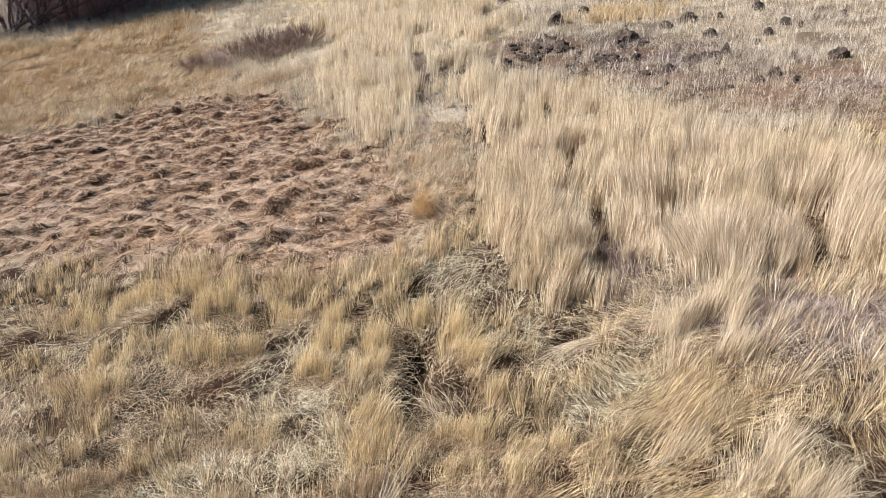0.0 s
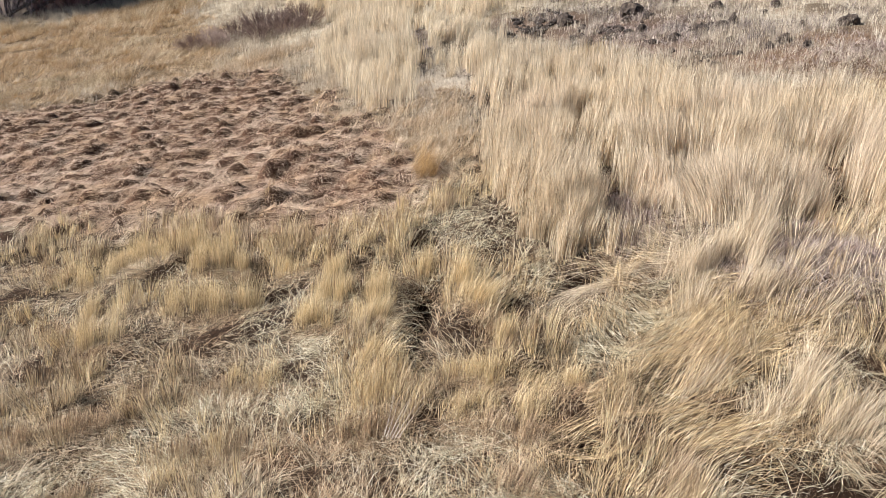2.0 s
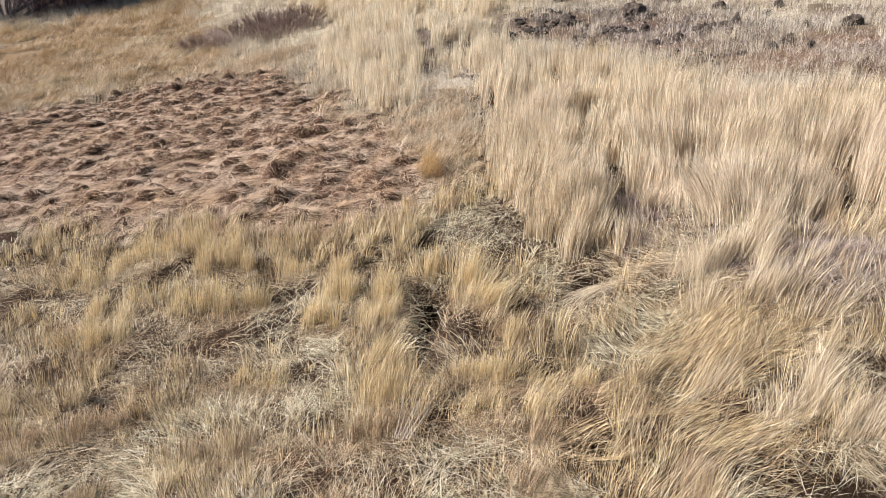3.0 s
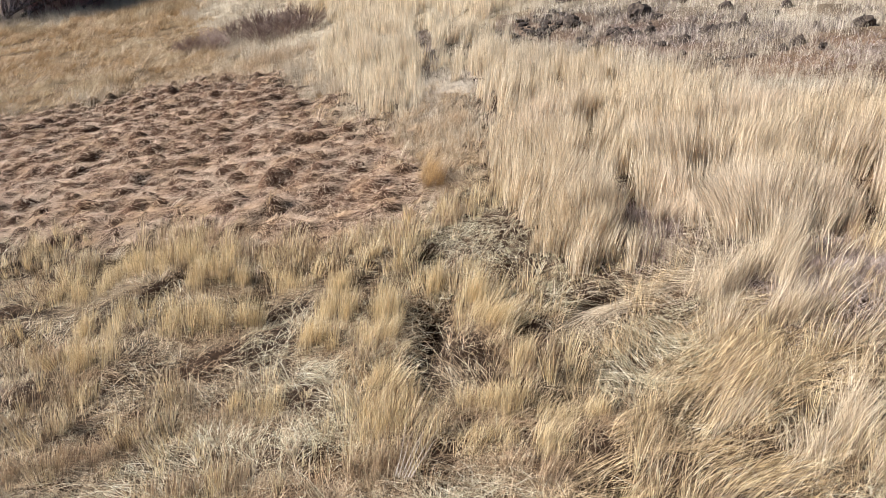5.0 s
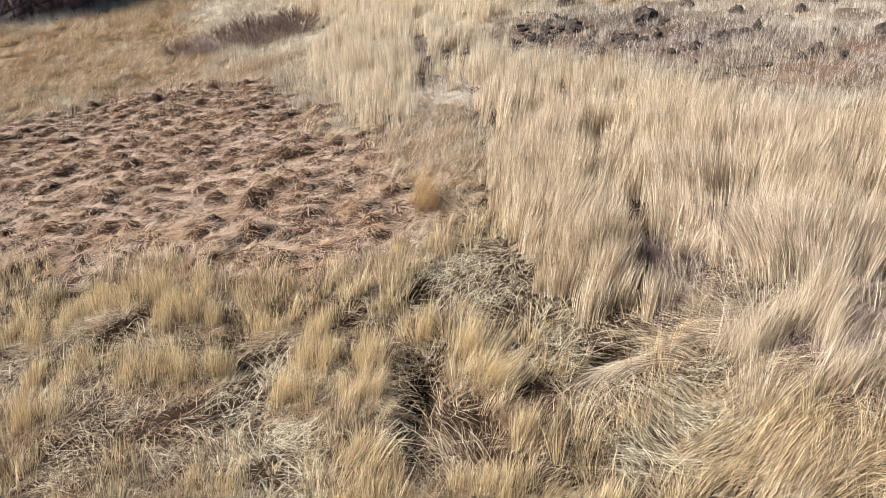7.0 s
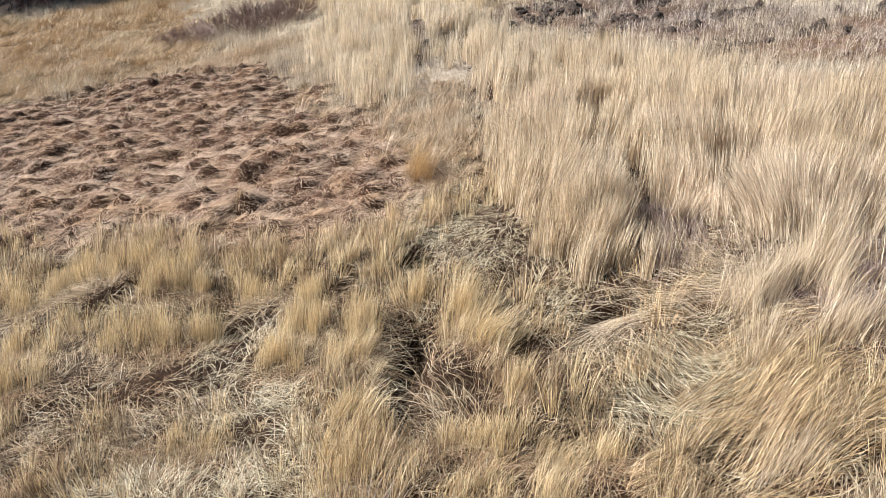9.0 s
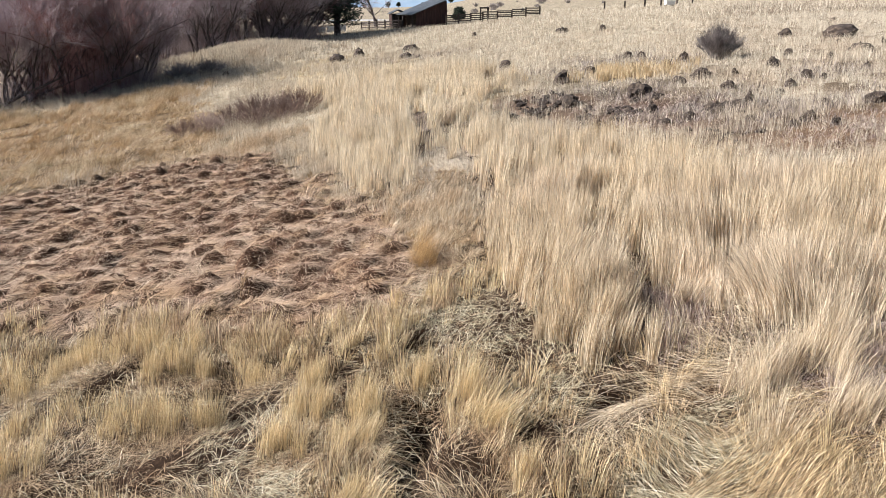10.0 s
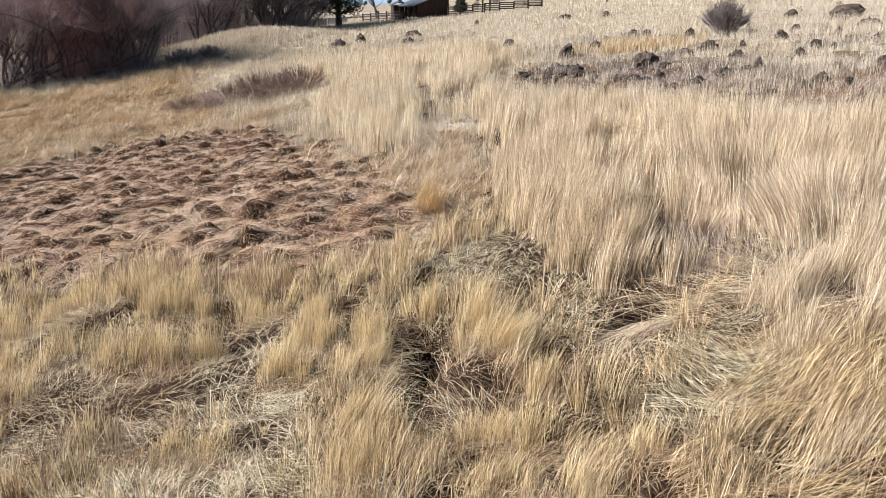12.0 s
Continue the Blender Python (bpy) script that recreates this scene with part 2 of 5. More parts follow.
M_LODGED = blade_material("laid_straw", [(0.035, 0.022, 0.012), (0.26, 0.18, 0.1), (0.6, 0.45, 0.265), (0.86, 0.74, 0.52)], (0.6, 0.44, 0.235), 0.08, 0.45, (0.48, 0.35, 0.21), 1.0)
M_BLEACH = blade_material("silver_straw", [(0.06, 0.05, 0.03), (0.34, 0.3, 0.2), (0.62, 0.55, 0.41), (0.86, 0.81, 0.68)], (0.48, 0.44, 0.3), 0.06, 0.5, None, 1.0)
M_STUBBLE = blade_material("brown_straw", [(0.06, 0.036, 0.025), (0.3, 0.205, 0.135), (0.6, 0.46, 0.31), (0.82, 0.7, 0.52)], (0.5, 0.36, 0.23), 0.1, 0.6, (0.56, 0.46, 0.34))
M_RUST = blade_material("rust_grass", [(0.13, 0.075, 0.035), (0.43, 0.28, 0.135), (0.65, 0.47, 0.25), (0.79, 0.63, 0.4)], (0.54, 0.35, 0.16), 0.18, 0.5)
M_BARK = plain("dark_bark", [(0.045, 0.034, 0.032), (0.1, 0.076, 0.072), (0.17, 0.135, 0.13)], 0.25, 0.9, 0.6, own=0.35)
M_TWIG = plain("bare_twigs", [(0.32, 0.25, 0.275), (0.54, 0.45, 0.485), (0.72, 0.64, 0.67)], 1.5, 0.8, 0.1, own=0.3)
M_DARKTWIG = plain("dark_twigs", [(0.18, 0.13, 0.14), (0.34, 0.265, 0.275), (0.5, 0.42, 0.435)], 1.5, 0.85, 0.1, own=0.3)
M_WILLOW = plain("red_willow_twigs", [(0.26, 0.115, 0.125), (0.42, 0.215, 0.22), (0.56, 0.37, 0.36)], 1.5, 0.8, 0.1, own=0.3)
M_SAGE = plain("sage_stems", [(0.16, 0.135, 0.135), (0.29, 0.255, 0.25), (0.44, 0.4, 0.39)], 0.3, 0.85, 0.1)
M_NEEDLE = plain("juniper_needles", [(0.012, 0.02, 0.012), (0.03, 0.045, 0.025), (0.06, 0.075, 0.045)], 0.6, 0.8, 0.1, own=0.3)
M_ROCK = plain("basalt", [(0.022, 0.015, 0.012), (0.045, 0.031, 0.025), (0.085, 0.061, 0.048), (0.17, 0.135, 0.095)], 0.16, 0.9, 0.8, own=0.3)
M_WOOD = plain("weathered_wood", [(0.022, 0.016, 0.014), (0.045, 0.033, 0.029), (0.08, 0.062, 0.055)], 0.2, 0.85, 0.4, own=0.3, stretch=(1, 1, 0.15))
M_REDWOOD = plain("red_stained_boards", [(0.028, 0.011, 0.01), (0.05, 0.019, 0.016), (0.075, 0.032, 0.027)], 0.2, 0.8, 0.3, own=0.25, stretch=(1, 1, 0.15))
M_ROOF = plain("grey_metal_roof", [(0.06, 0.065, 0.075), (0.1, 0.11, 0.125), (0.14, 0.155, 0.175)], 0.8, 0.45, 0.1, 0.4)
M_WHITE = plain("white_painted_metal", [(0.6, 0.6, 0.6), (0.75, 0.75, 0.75), (0.8, 0.8, 0.8)], 0.4, 0.5, 0.1)
M_PANEL = plain("pale_blue_grey_boards", [(0.2, 0.24, 0.3), (0.3, 0.34, 0.4), (0.38, 0.42, 0.46)], 0.4, 0.7, 0.2)
M_POND = plain("pale_ice", [(0.5, 0.54, 0.6), (0.62, 0.65, 0.68), (0.7, 0.72, 0.74)], 6.0, 0.35, 0.05)


def ground_material():
    m, nodes, links, bsdf = material("dry_ground")
    at = nodes.new("ShaderNodeVertexColor")
    at.layer_name = "cover"
    big, small = noise_node(nodes, links, 1.2, 5), noise_node(nodes, links, 0.035, 4, stretch=(1, 0.4, 1))
    kb, ks = ramp(nodes, [(0.5, 0.46, 0.42), (1.3, 1.3, 1.3)], [0.35, 0.65]), ramp(nodes, [(0.35, 0.32, 0.3), (1.45, 1.4, 1.3)], [0.35, 0.65])
    links.new(big.outputs[0], kb.inputs[0])
    links.new(small.outputs[0], ks.inputs[0])
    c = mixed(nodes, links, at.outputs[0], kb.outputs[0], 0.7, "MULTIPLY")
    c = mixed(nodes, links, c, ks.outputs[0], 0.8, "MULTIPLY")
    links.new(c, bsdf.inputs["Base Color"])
    bsdf.inputs["Roughness"].default_value, bsdf.inputs["Specular IOR Level"].default_value = 0.95, 0.1
    b = nodes.new("ShaderNodeBump")
    b.inputs["Strength"].default_value, b.inputs["Distance"].default_value = 0.8, 0.03
    links.new(small.outputs[0], b.inputs["Height"])
    links.new(b.outputs[0], bsdf.inputs["Normal"])
    return m


# ---- mesh builders ----
def mesh_of(name, verts, tris, mat, smooth=False):
    """A mesh from arrays of places and of triangles."""
    verts, tris = np.asarray(verts, np.float32).reshape(-1, 3), np.asarray(tris, np.int32).reshape(-1, 3)
    me = bpy.data.meshes.new(name)
    me.vertices.add(len(verts))
    me.vertices.foreach_set("co", verts.ravel())
    me.loops.add(tris.size)
    me.loops.foreach_set("vertex_index", tris.ravel())
    me.polygons.add(len(tris))
    me.polygons.foreach_set("loop_start", np.arange(0, tris.size, 3, dtype=np.int32))
    me.polygons.foreach_set("use_smooth", np.full(len(tris), smooth))
    me.materials.append(mat)
    me.update(calc_edges=True)
    return me


def part(name, me, parent=None, label="", at=None):
    ob = new(name, me)
    if parent:
        ob.parent = parent
    if at is not None:
        ob.matrix_basis = at
    return tagged(ob, label)


def from_bm(name, bm, mat, smooth=False):
    me = bpy.data.meshes.new(name)
    bm.normal_update()
    bm.to_mesh(me)
    bm.free()
    me.materials.append(mat)
    for p in me.polygons:
        p.use_smooth = smooth
    return me


def box(name, size, centre, mat, bevel=0.01, turn=None):
    bm = bmesh.new()
    bmesh.ops.create_cube(bm, size=1)
    bmesh.ops.scale(bm, vec=size, verts=bm.verts)
    if bevel:
        bmesh.ops.bevel(bm, geom=bm.edges[:], offset=min(bevel, min(size) * 0.3), segments=1, affect="EDGES")
    if turn:
        bmesh.ops.transform(bm, matrix=turn, verts=bm.verts)
    bmesh.ops.translate(bm, vec=centre, verts=bm.verts)
    return from_bm(name, bm, mat)


def blade_mesh(name, root, reach, rise, az, wid, mat, droop=0.0, power=1.6, flat=0.0, segs=2):
    """Tapered blades: each runs reach metres along az and rise metres up, drooping at the tip. flat 1: it lies broad side up."""
    n = len(root)
    s = np.array([0.0, 0.55, 1.0]) if segs == 2 else np.linspace(0, 1, segs + 1)
    w = np.array([1.0, 0.85]) if segs == 2 else np.linspace(1, 0.7, segs)
    d = np.stack([np.cos(az), np.sin(az), np.zeros(n)], -1)
    line = root[:, None] + d[:, None] * (reach[:, None] * s**power)[..., None]
    line[..., 2] += rise[:, None] * (s - np.multiply.outer(np.broadcast_to(droop, n), s**2.2))
    turn = np.where(rng.random(n) < flat, az + np.pi / 2, rng.random(n) * np.pi)
    side = np.stack([np.cos(turn), np.sin(turn), 0.3 * (rng.random(n) - 0.5)], -1) * (wid / 2)[:, None]
    k = 2 * segs + 1
    v = np.empty((n, k, 3))
    for j in range(segs):
        v[:, 2 * j], v[:, 2 * j + 1] = line[:, j] - side * w[j], line[:, j] + side * w[j]
    v[:, k - 1] = line[:, segs]
    f = []
    for j in range(segs - 1):
        a = 2 * j
        f += [(a, a + 1, a + 3), (a, a + 3, a + 2)]
    f.append((2 * segs - 2, 2 * segs - 1, 2 * segs))
    tris = (np.arange(n)[:, None, None] * k + np.array(f)[None]).reshape(-1, 3)
    return mesh_of(name, v.reshape(-1, 3), tris, mat)


def scatter(n, y0, y1, power=1.0):
    """Places in the wedge of ground that the walk overlooks, from y0 to y1; power > 1: denser near."""
    y = y0 + (y1 - y0) * rng.random(n * 2) ** power
    half = 0.66 * (y + 3.6) + 1.2
    keep = rng.random(n * 2) * half.max() < half if power == 1.0 else np.ones(n * 2, bool)
    y, half = y[keep][:n], half[keep][:n]
    return (rng.random(len(y)) * 2 - 1) * half, y


def stand(x, y, drop=0.03):
    return np.stack([x, y, relief(x, y) - drop], -1)


def width_at(y, w=0.005):
    return w * (1 + np.maximum(y, 0) / 9)


def stuff(name, me, label, category="grass"):
    return tagged(new(name, me), label, category, kind="stuff")


# ---- ground ----
def spaced(stops):
    out = [stops[0][0]]
    for (a, step), (b, _) in zip(stops, stops[1:]):
        out += list(np.linspace(a, b, max(1, round((b - a) / step)) + 1)[1:])
    return np.array(out)


def build_ground():
    xs = spaced([(-3000, 300), (-600, 60), (-120, 8), (-44, 1.2), (-18, 0.13), (6, 0.3), (16, 1.0), (44, 8), (120, 60), (600, 300), (3000, 1)])
    ys = spaced([(-600, 100), (-100, 10), (-10, 1.0), (1.5, 0.13), (28.5, 0.6), (48, 1.5), (150, 15), (600, 150), (3500, 1)])
    X, Y = np.meshgrid(xs, ys)
    x, y = X.ravel(), Y.ravel()
    z = relief(np.clip(x, -700, 700), np.clip(y, -60, 600))
    ny, nx = X.shape
    a = (np.arange(ny - 1)[:, None] * nx + np.arange(nx - 1)).ravel()
    tris = np.concatenate([np.stack([a, a + 1, a + nx + 1], -1), np.stack([a, a + nx + 1, a + nx], -1)])
    me = mesh_of("ground", np.stack([x, y, z], -1), tris, ground_material(), True)
    wx, wy = wobble(x, y)
    # near soil almost black: shade between the stems put into its colour
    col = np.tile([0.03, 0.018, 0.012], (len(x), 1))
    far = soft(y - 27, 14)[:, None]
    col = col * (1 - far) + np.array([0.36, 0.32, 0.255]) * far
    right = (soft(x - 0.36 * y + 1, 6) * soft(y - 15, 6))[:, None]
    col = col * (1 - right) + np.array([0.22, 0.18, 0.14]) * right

    def over(mask, c):
        col[:] = col * (1 - mask[:, None]) + np.array(c) * mask[:, None]

    over(soft(inside(wx, wy, MEADOW) - 0.3, 2.5), (0.1, 0.06, 0.043))
    over(soft(inside(wx, wy, OCHRE), 2), (0.17, 0.125, 0.08))
    over(soft(inside(wx, wy, CREAM), 2), (0.36, 0.3, 0.2))
    over(soft(inside(wx, wy, ROCKY), 1.5), (0.13, 0.095, 0.075))
    over(soft(inside(wx, wy, RUSSET), 1.5), (0.17, 0.115, 0.08))
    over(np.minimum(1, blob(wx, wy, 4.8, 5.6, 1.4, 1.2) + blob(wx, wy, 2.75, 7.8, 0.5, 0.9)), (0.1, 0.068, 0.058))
    over(blob(wx, wy, -0.15, 17.4, 0.7, 2.0), (0.34, 0.3, 0.26))
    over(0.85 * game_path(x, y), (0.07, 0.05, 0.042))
    # shade between the tufts painted near-black into the pits and trails
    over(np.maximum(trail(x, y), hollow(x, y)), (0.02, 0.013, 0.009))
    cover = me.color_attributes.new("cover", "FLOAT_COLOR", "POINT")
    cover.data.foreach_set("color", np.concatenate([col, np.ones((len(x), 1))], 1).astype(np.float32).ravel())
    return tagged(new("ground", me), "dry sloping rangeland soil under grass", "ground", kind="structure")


build_ground()

# ---- grass, zone by zone ----
def lying_field(x, y):
    """The way in which flattened grass lies: combed and swirled."""
    a = 2.4 * np.pi * vnoise(x, y, 2.2, 6) + 1.5 * vnoise(x, y, 0.6, 7)
    swirl = blob(x, y, 2.9, 5.1, 1.5, 1.6)
    around = np.arctan2(y - 5.6, x - 2.2) + np.pi / 2
    return a * (1 - swirl) + around * swirl


def stems(cx, cy, per, radius, height, lean, az, ragged=0.35, splay=1.0):
    """Stems in tight bunches: each bunch shares its lean. Returns places, heights, reaches and directions."""
    m = len(cx)
    k = np.repeat(np.arange(m), per)
    n = len(k)
    a, d = rng.random(n) * 2 * np.pi, rng.random(n) ** 0.7
    x, y = cx[k] + radius[k] * d * np.cos(a), cy[k] + radius[k] * d * np.sin(a)
    h = height[k] * (1 - ragged * rng.random(n) ** 1.3)
    stray, b = splay * np.abs(rng.normal(0, 0.1, n)) + 0.6 * (rng.random(n) < 0.05 + 0.04 * splay) * rng.random(n), rng.random(n) * 2 * np.pi
    ox = lean[k] * np.cos(az[k]) + 0.2 * splay * d * np.cos(a) + stray * np.cos(b)
    oy = lean[k] * np.sin(az[k]) + 0.2 * splay * d * np.sin(a) + stray * np.sin(b)
    tilt = np.hypot(ox, oy)
    return x, y, h / np.sqrt(1 + 0.5 * tilt**2), h * tilt, np.arctan2(oy, ox)


def short_grass():
    x, y = scatter(250000, 1.2, 15, 1.2)
    wx, wy = wobble(x, y)
    keep = (inside(wx, wy, MEADOW) < 0) & (rng.random(len(x)) > np.maximum(0.8 * trail(x, y), 0.9 * hollow(x, y))) & (rng.random(len(x)) < np.clip(3.6 * vnoise(x, y, 0.2, 1) - 0.95 - 0.9 * soft(x - 0.5, 1.5) * soft(6.0 - y, 1.2) + 1.3 * blob(x, y, 0.5, 8.2, 1.3, 1.7), 0.05, 1))
    keep &= (inside(wx, wy, TALL_FIELD) < 0) | (rng.random(len(x)) < 0.3)
    x, y = x[keep], y[keep]
    n = len(x)
    long = 0.14 + 0.42 * rng.random(n)
    az = lying_field(x, y) + rng.normal(0, 1.0, n)
    up = rng.random(n)
    green = rng.random(n) < 0.12 + 0.35 * (vnoise(x, y, 1.3, 0) > 0.6) + 0.5 * blob(x, y, 0.5, 8.2, 1.4, 1.8)
    for name, k, mat, label in (("flattened_grass", ~green, M_LITTER, "flattened bleached straw litter lying between the tufts"),
                                ("greenish_grass", green, M_GREEN, "grey-green flattened grass litter on the slope")):
        me = blade_mesh(name, stand(x[k], y[k], 0.01), long[k], (0.05 + 0.24 * up[k] ** 2), az[k], width_at(y[k], 0.0036) * (0.5 + 0.8 * rng.random(k.sum())), mat, 0.75, 1.0, 0.7)
        stuff(name, me, label)


def outer_grass():
    """The slope under and beside the way."""
    n = 30000
    x, y = rng.random(n) * 44 - 22, rng.random(n) * 24 - 9
    keep = (np.abs(x) > 0.66 * (y + 3.6) + 0.6) | (y < 1.6)
    keep &= (rng.random(n) < 0.3 + vnoise(x, y, 0.5, 1)) & (inside(x, y, MEADOW) < 0)
    x, y = x[keep], y[keep]
    n = len(x)
    h = 0.08 + 0.3 * rng.random(n) * vnoise(x, y, 1.1, 2)
    stuff("slope_grass", blade_mesh("slope_grass", stand(x, y, 0.01), 0.1 + 0.3 * rng.random(n), h, lying_field(x, y) + rng.normal(0, 0.6, n), np.full(n, 0.012), M_LITTER, 0.4, 1.1, 0.6), "flattened dry grass on the open slope")


def standing_grass():
    """Loose bunches of upright stems among the litter of the near slope."""
    x, y = scatter(4600, 1.3, 13)
    wx, wy = wobble(x, y)
    patch = vnoise(x, y, 0.9, 2)
    keep = (inside(wx, wy, MEADOW) < -0.1) & (rng.random(len(x)) < np.clip(patch * 4.2 - 1.7 - 0.95 * soft(x - 1, 2) * soft(6.5 - y, 2), 0.02, 1)) & (trail(x, y) < 0.3) & (hollow(x, y) < 0.35)
    keep &= (blob(x, y, 2.3, 4.9, 1.1, 1.0) + blob(x, y, 0.7, 8.4, 0.7, 1.2) + blob(x, y, 4.7, 5.6, 1.0, 0.8) + blob(x, y, -3.3, 6.0, 1.2, 0.9) < 0.5)
    x, y, patch = x[keep], y[keep], patch[keep]
    m = len(x)
    h = (0.3 + 0.45 * rng.random(m)) * (0.55 + 0.7 * patch)
    for name, k, mat, label in (("standing_grass", rng.random(m) < 0.55, M_GOLD, "loose upright golden dry stems on the slope"), ("bleached_grass", None, M_LITTER, "loose upright bleached stems on the slope")):
        if k is None:
            k = ~last
        last = k
        px, py, rise, reach, az = stems(x[k], y[k], 26, 0.04 + 0.1 * rng.random(k.sum()), h[k], 0.1 + 0.5 * rng.random(k.sum()) ** 2, rng.normal(0.5, 1.2, k.sum()), 0.6)
        stuff(name, blade_mesh(name, stand(px, py), reach, rise, az, width_at(py, 0.003), mat, 0.1, 1.3), label)


def bent(x, y):
    """Where the tall grass has been pushed over."""
    return np.clip(1.0 * blob(x, y, 3.75, 7.3, 0.55, 0.8) + 0.25 * np.clip(vnoise(x, y, 0.6, 3) * 3 - 2.1, 0, 1) * soft(11 - y, 4), 0, 1.1)


def tall_grass():
    x, y = scatter(25000, 5.6, 44, 1.9)
    wx, wy = wobble(x, y)
    d = np.maximum(np.maximum(inside(wx, wy, TALL_FIELD), inside(wx, wy, TALL_STRIP)), inside(wx, wy, CREAM) - 0.5)
    bare = hollow(x, y) + 0.9 * blob(x, y, 2.75, 7.3, 0.42, 0.9) + 1.2 * blob(x, y, -0.1, 17.2, 0.7, 2.2) + 0.9 * blob(x, y, 0.1, 14.8, 0.5, 1.0) + 0.85 * game_path(x, y)
    keep = (d > 0.35 * rng.random(len(x)) ** 2 - 0.12) & (rng.random(len(x)) < np.clip(vnoise(x, y, 0.45, 5) * 3.6 - 1.05, 0.04, 1)) & (rng.random(len(x)) > 1.4 * bare)
    x, y, d = x[keep], y[keep], d[keep]
    m = len(x)
    h = (0.95 + 0.3 * rng.random(m)) * np.clip(0.7 + d / 1.0, 0.6, 1) * (0.75 + 0.45 * vnoise(x, y, 0.9, 0))
    turn = np.clip(bent(x, y), 0, 1)
    lean = 0.02 + 0.24 * vnoise(x, y, 1.1, 3) ** 1.5 + 0.36 * turn
    h = h * (1 - 0.35 * blob(x, y, 2.7, 7.6, 0.5, 0.7))
    az = (0.35 + 6 * (vnoise(x, y, 1.3, 4) - 0.5)) * (1 - turn) + 2.9 * turn + rng.normal(0, 0.35, m)
    near = y < 11 + 8 * rng.random(m)
    pick = rng.random(m) < 0.25 + 0.5 * soft(x - 1.5, 3)
    for name, k, per, segs, mat in (("tall_grass", near, 44, 3, M_PALE), ("tall_grass_beyond", ~near & pick, 64, 1, M_PALE), ("bleached_tall_grass", ~near & ~pick, 64, 1, M_STRIP)):
        px, py, rise, reach, a = stems(x[k], y[k], per, 0.03 + 0.06 * rng.random(k.sum()) + 0.004 * y[k], h[k], lean[k], az[k], 0.45, 0.45)
        me = blade_mesh(name, stand(px, py), reach, rise, a, width_at(py, 0.0036), mat, 0.08, 1.6, segs=segs)
        stuff(name, me, "dense tall pale straw-coloured bunchgrass, leaning in the wind")


def lodged_grass():
    """Loose long stems that lie crosswise below the tall field."""
    x, y = scatter(3000, 1.4, 7)
    much = np.clip(1.0 * blob(x, y, 3.8, 3.9, 2.6, 2.2) + 0.6 * blob(x, y, 1.4, 3.0, 1.6, 1.6) + 0.2 * (vnoise(x, y, 1.2, 5) > 0.58), 0, 1)
    keep = (rng.random(len(x)) < much * np.clip(5 * vnoise(x, y, 0.45, 0) - 2.0, 0.02, 1)) & (trail(x, y) < 0.2) & (hollow(x, y) < 0.3) & (rng.random(len(x)) > 0.7 * blob(x, y, 4.7, 5.6, 0.9, 0.7))
    x, y = x[keep], y[keep]
    m, per = len(x), 16
    az = 0.7 + 3.4 * (vnoise(x, y, 0.9, 6) - 0.5) + rng.normal(0, 0.4, m)
    k = np.repeat(np.arange(m), per)
    n = len(k)
    wide = rng.normal(0, 0.07, n)
    px, py = x[k] - wide * np.sin(az[k]) + rng.normal(0, 0.05, n), y[k] + wide * np.cos(az[k]) + rng.normal(0, 0.05, n)
    a = az[k] + rng.normal(0, 0.2, n) + np.where(rng.random(n) < 0.16, rng.normal(0, 1.0, n), 0)
    long = (0.4 + 0.45 * rng.random(m))[k] * (0.6 + 0.4 * rng.random(n))
    tilt = np.clip((0.3 + 1.2 * rng.random(m))[k] + rng.normal(0, 0.3, n), 0.05, 2.4)
    reach, rise = long * tilt / np.sqrt(1 + tilt**2), long / np.sqrt(1 + tilt**2)
    me = blade_mesh("lodged_grass", stand(px, py), reach, rise, a, width_at(py, 0.003), M_LODGED, 0.25 + 0.3 * rng.random(n), 1.25, segs=3)
    stuff("lodged_grass", me, "long straw-coloured grass laid over crosswise")


def hollow_stems():
    """Thin tall stems that stand over the weedy hollow."""
    m = 36
    x, y = rng.normal(4.9, 0.8, m), rng.normal(5.6, 0.7, m)
    px, py, rise, reach, az = stems(x, y, 26, 0.06 + 0.14 * rng.random(m), 0.45 + 0.35 * rng.random(m), 0.1 + 0.4 * rng.random(m), rng.normal(0.6, 1.2, m), 0.5)
    stuff("hollow_stems", blade_mesh("hollow_stems", stand(px, py), reach, rise, az, width_at(py, 0.0036), M_PALE, 0.1, 1.3), "thin pale stems standing over dead weeds")


def edge_grass():
    """Straw and rust grass on the strip between the meadow and the tall field."""
    x, y = scatter(9000, 8.5, 27)
    wx, wy = wobble(x, y)
    strip = soft(1.6 - np.abs(inside(wx, wy, MEADOW) + 0.9), 1.0) * soft(x + 5.5, 3)
    keep = (rng.random(len(x)) < strip) & (inside(wx, wy, TALL_FIELD) < 0) & (inside(wx, wy, TALL_STRIP) < 0.1) & (blob(x, y, 0.4, 9.4, 0.6, 1.2) < 0.5)
    x, y = x[keep], y[keep]
    m = len(x)
    h = (0.22 + 0.3 * rng.random(m)) * (0.6 + 0.8 * vnoise(x, y, 1.0, 7))
    rust = rng.random(m) < 0.2 + 0.5 * blob(x, y, -0.8, 12.2, 0.8, 1.4)
    for name, k, mat, label in (("rusty_edge_grass", rust, M_OCHRE, "rusty grass along the edge of the wet meadow"), ("straw_edge_grass", ~rust, M_EDGE, "tan matted grass between meadow and tall field")):
        px, py, rise, reach, az = stems(x[k], y[k], 26, 0.08 + 0.16 * rng.random(k.sum()), h[k], 0.4 + 1.1 * rng.random(k.sum()), rng.normal(-0.6, 1.2, k.sum()), 0.55)
        stuff(name, blade_mesh(name, stand(px, py), reach, rise, az, width_at(py, 0.0042), mat, 0.2), label)


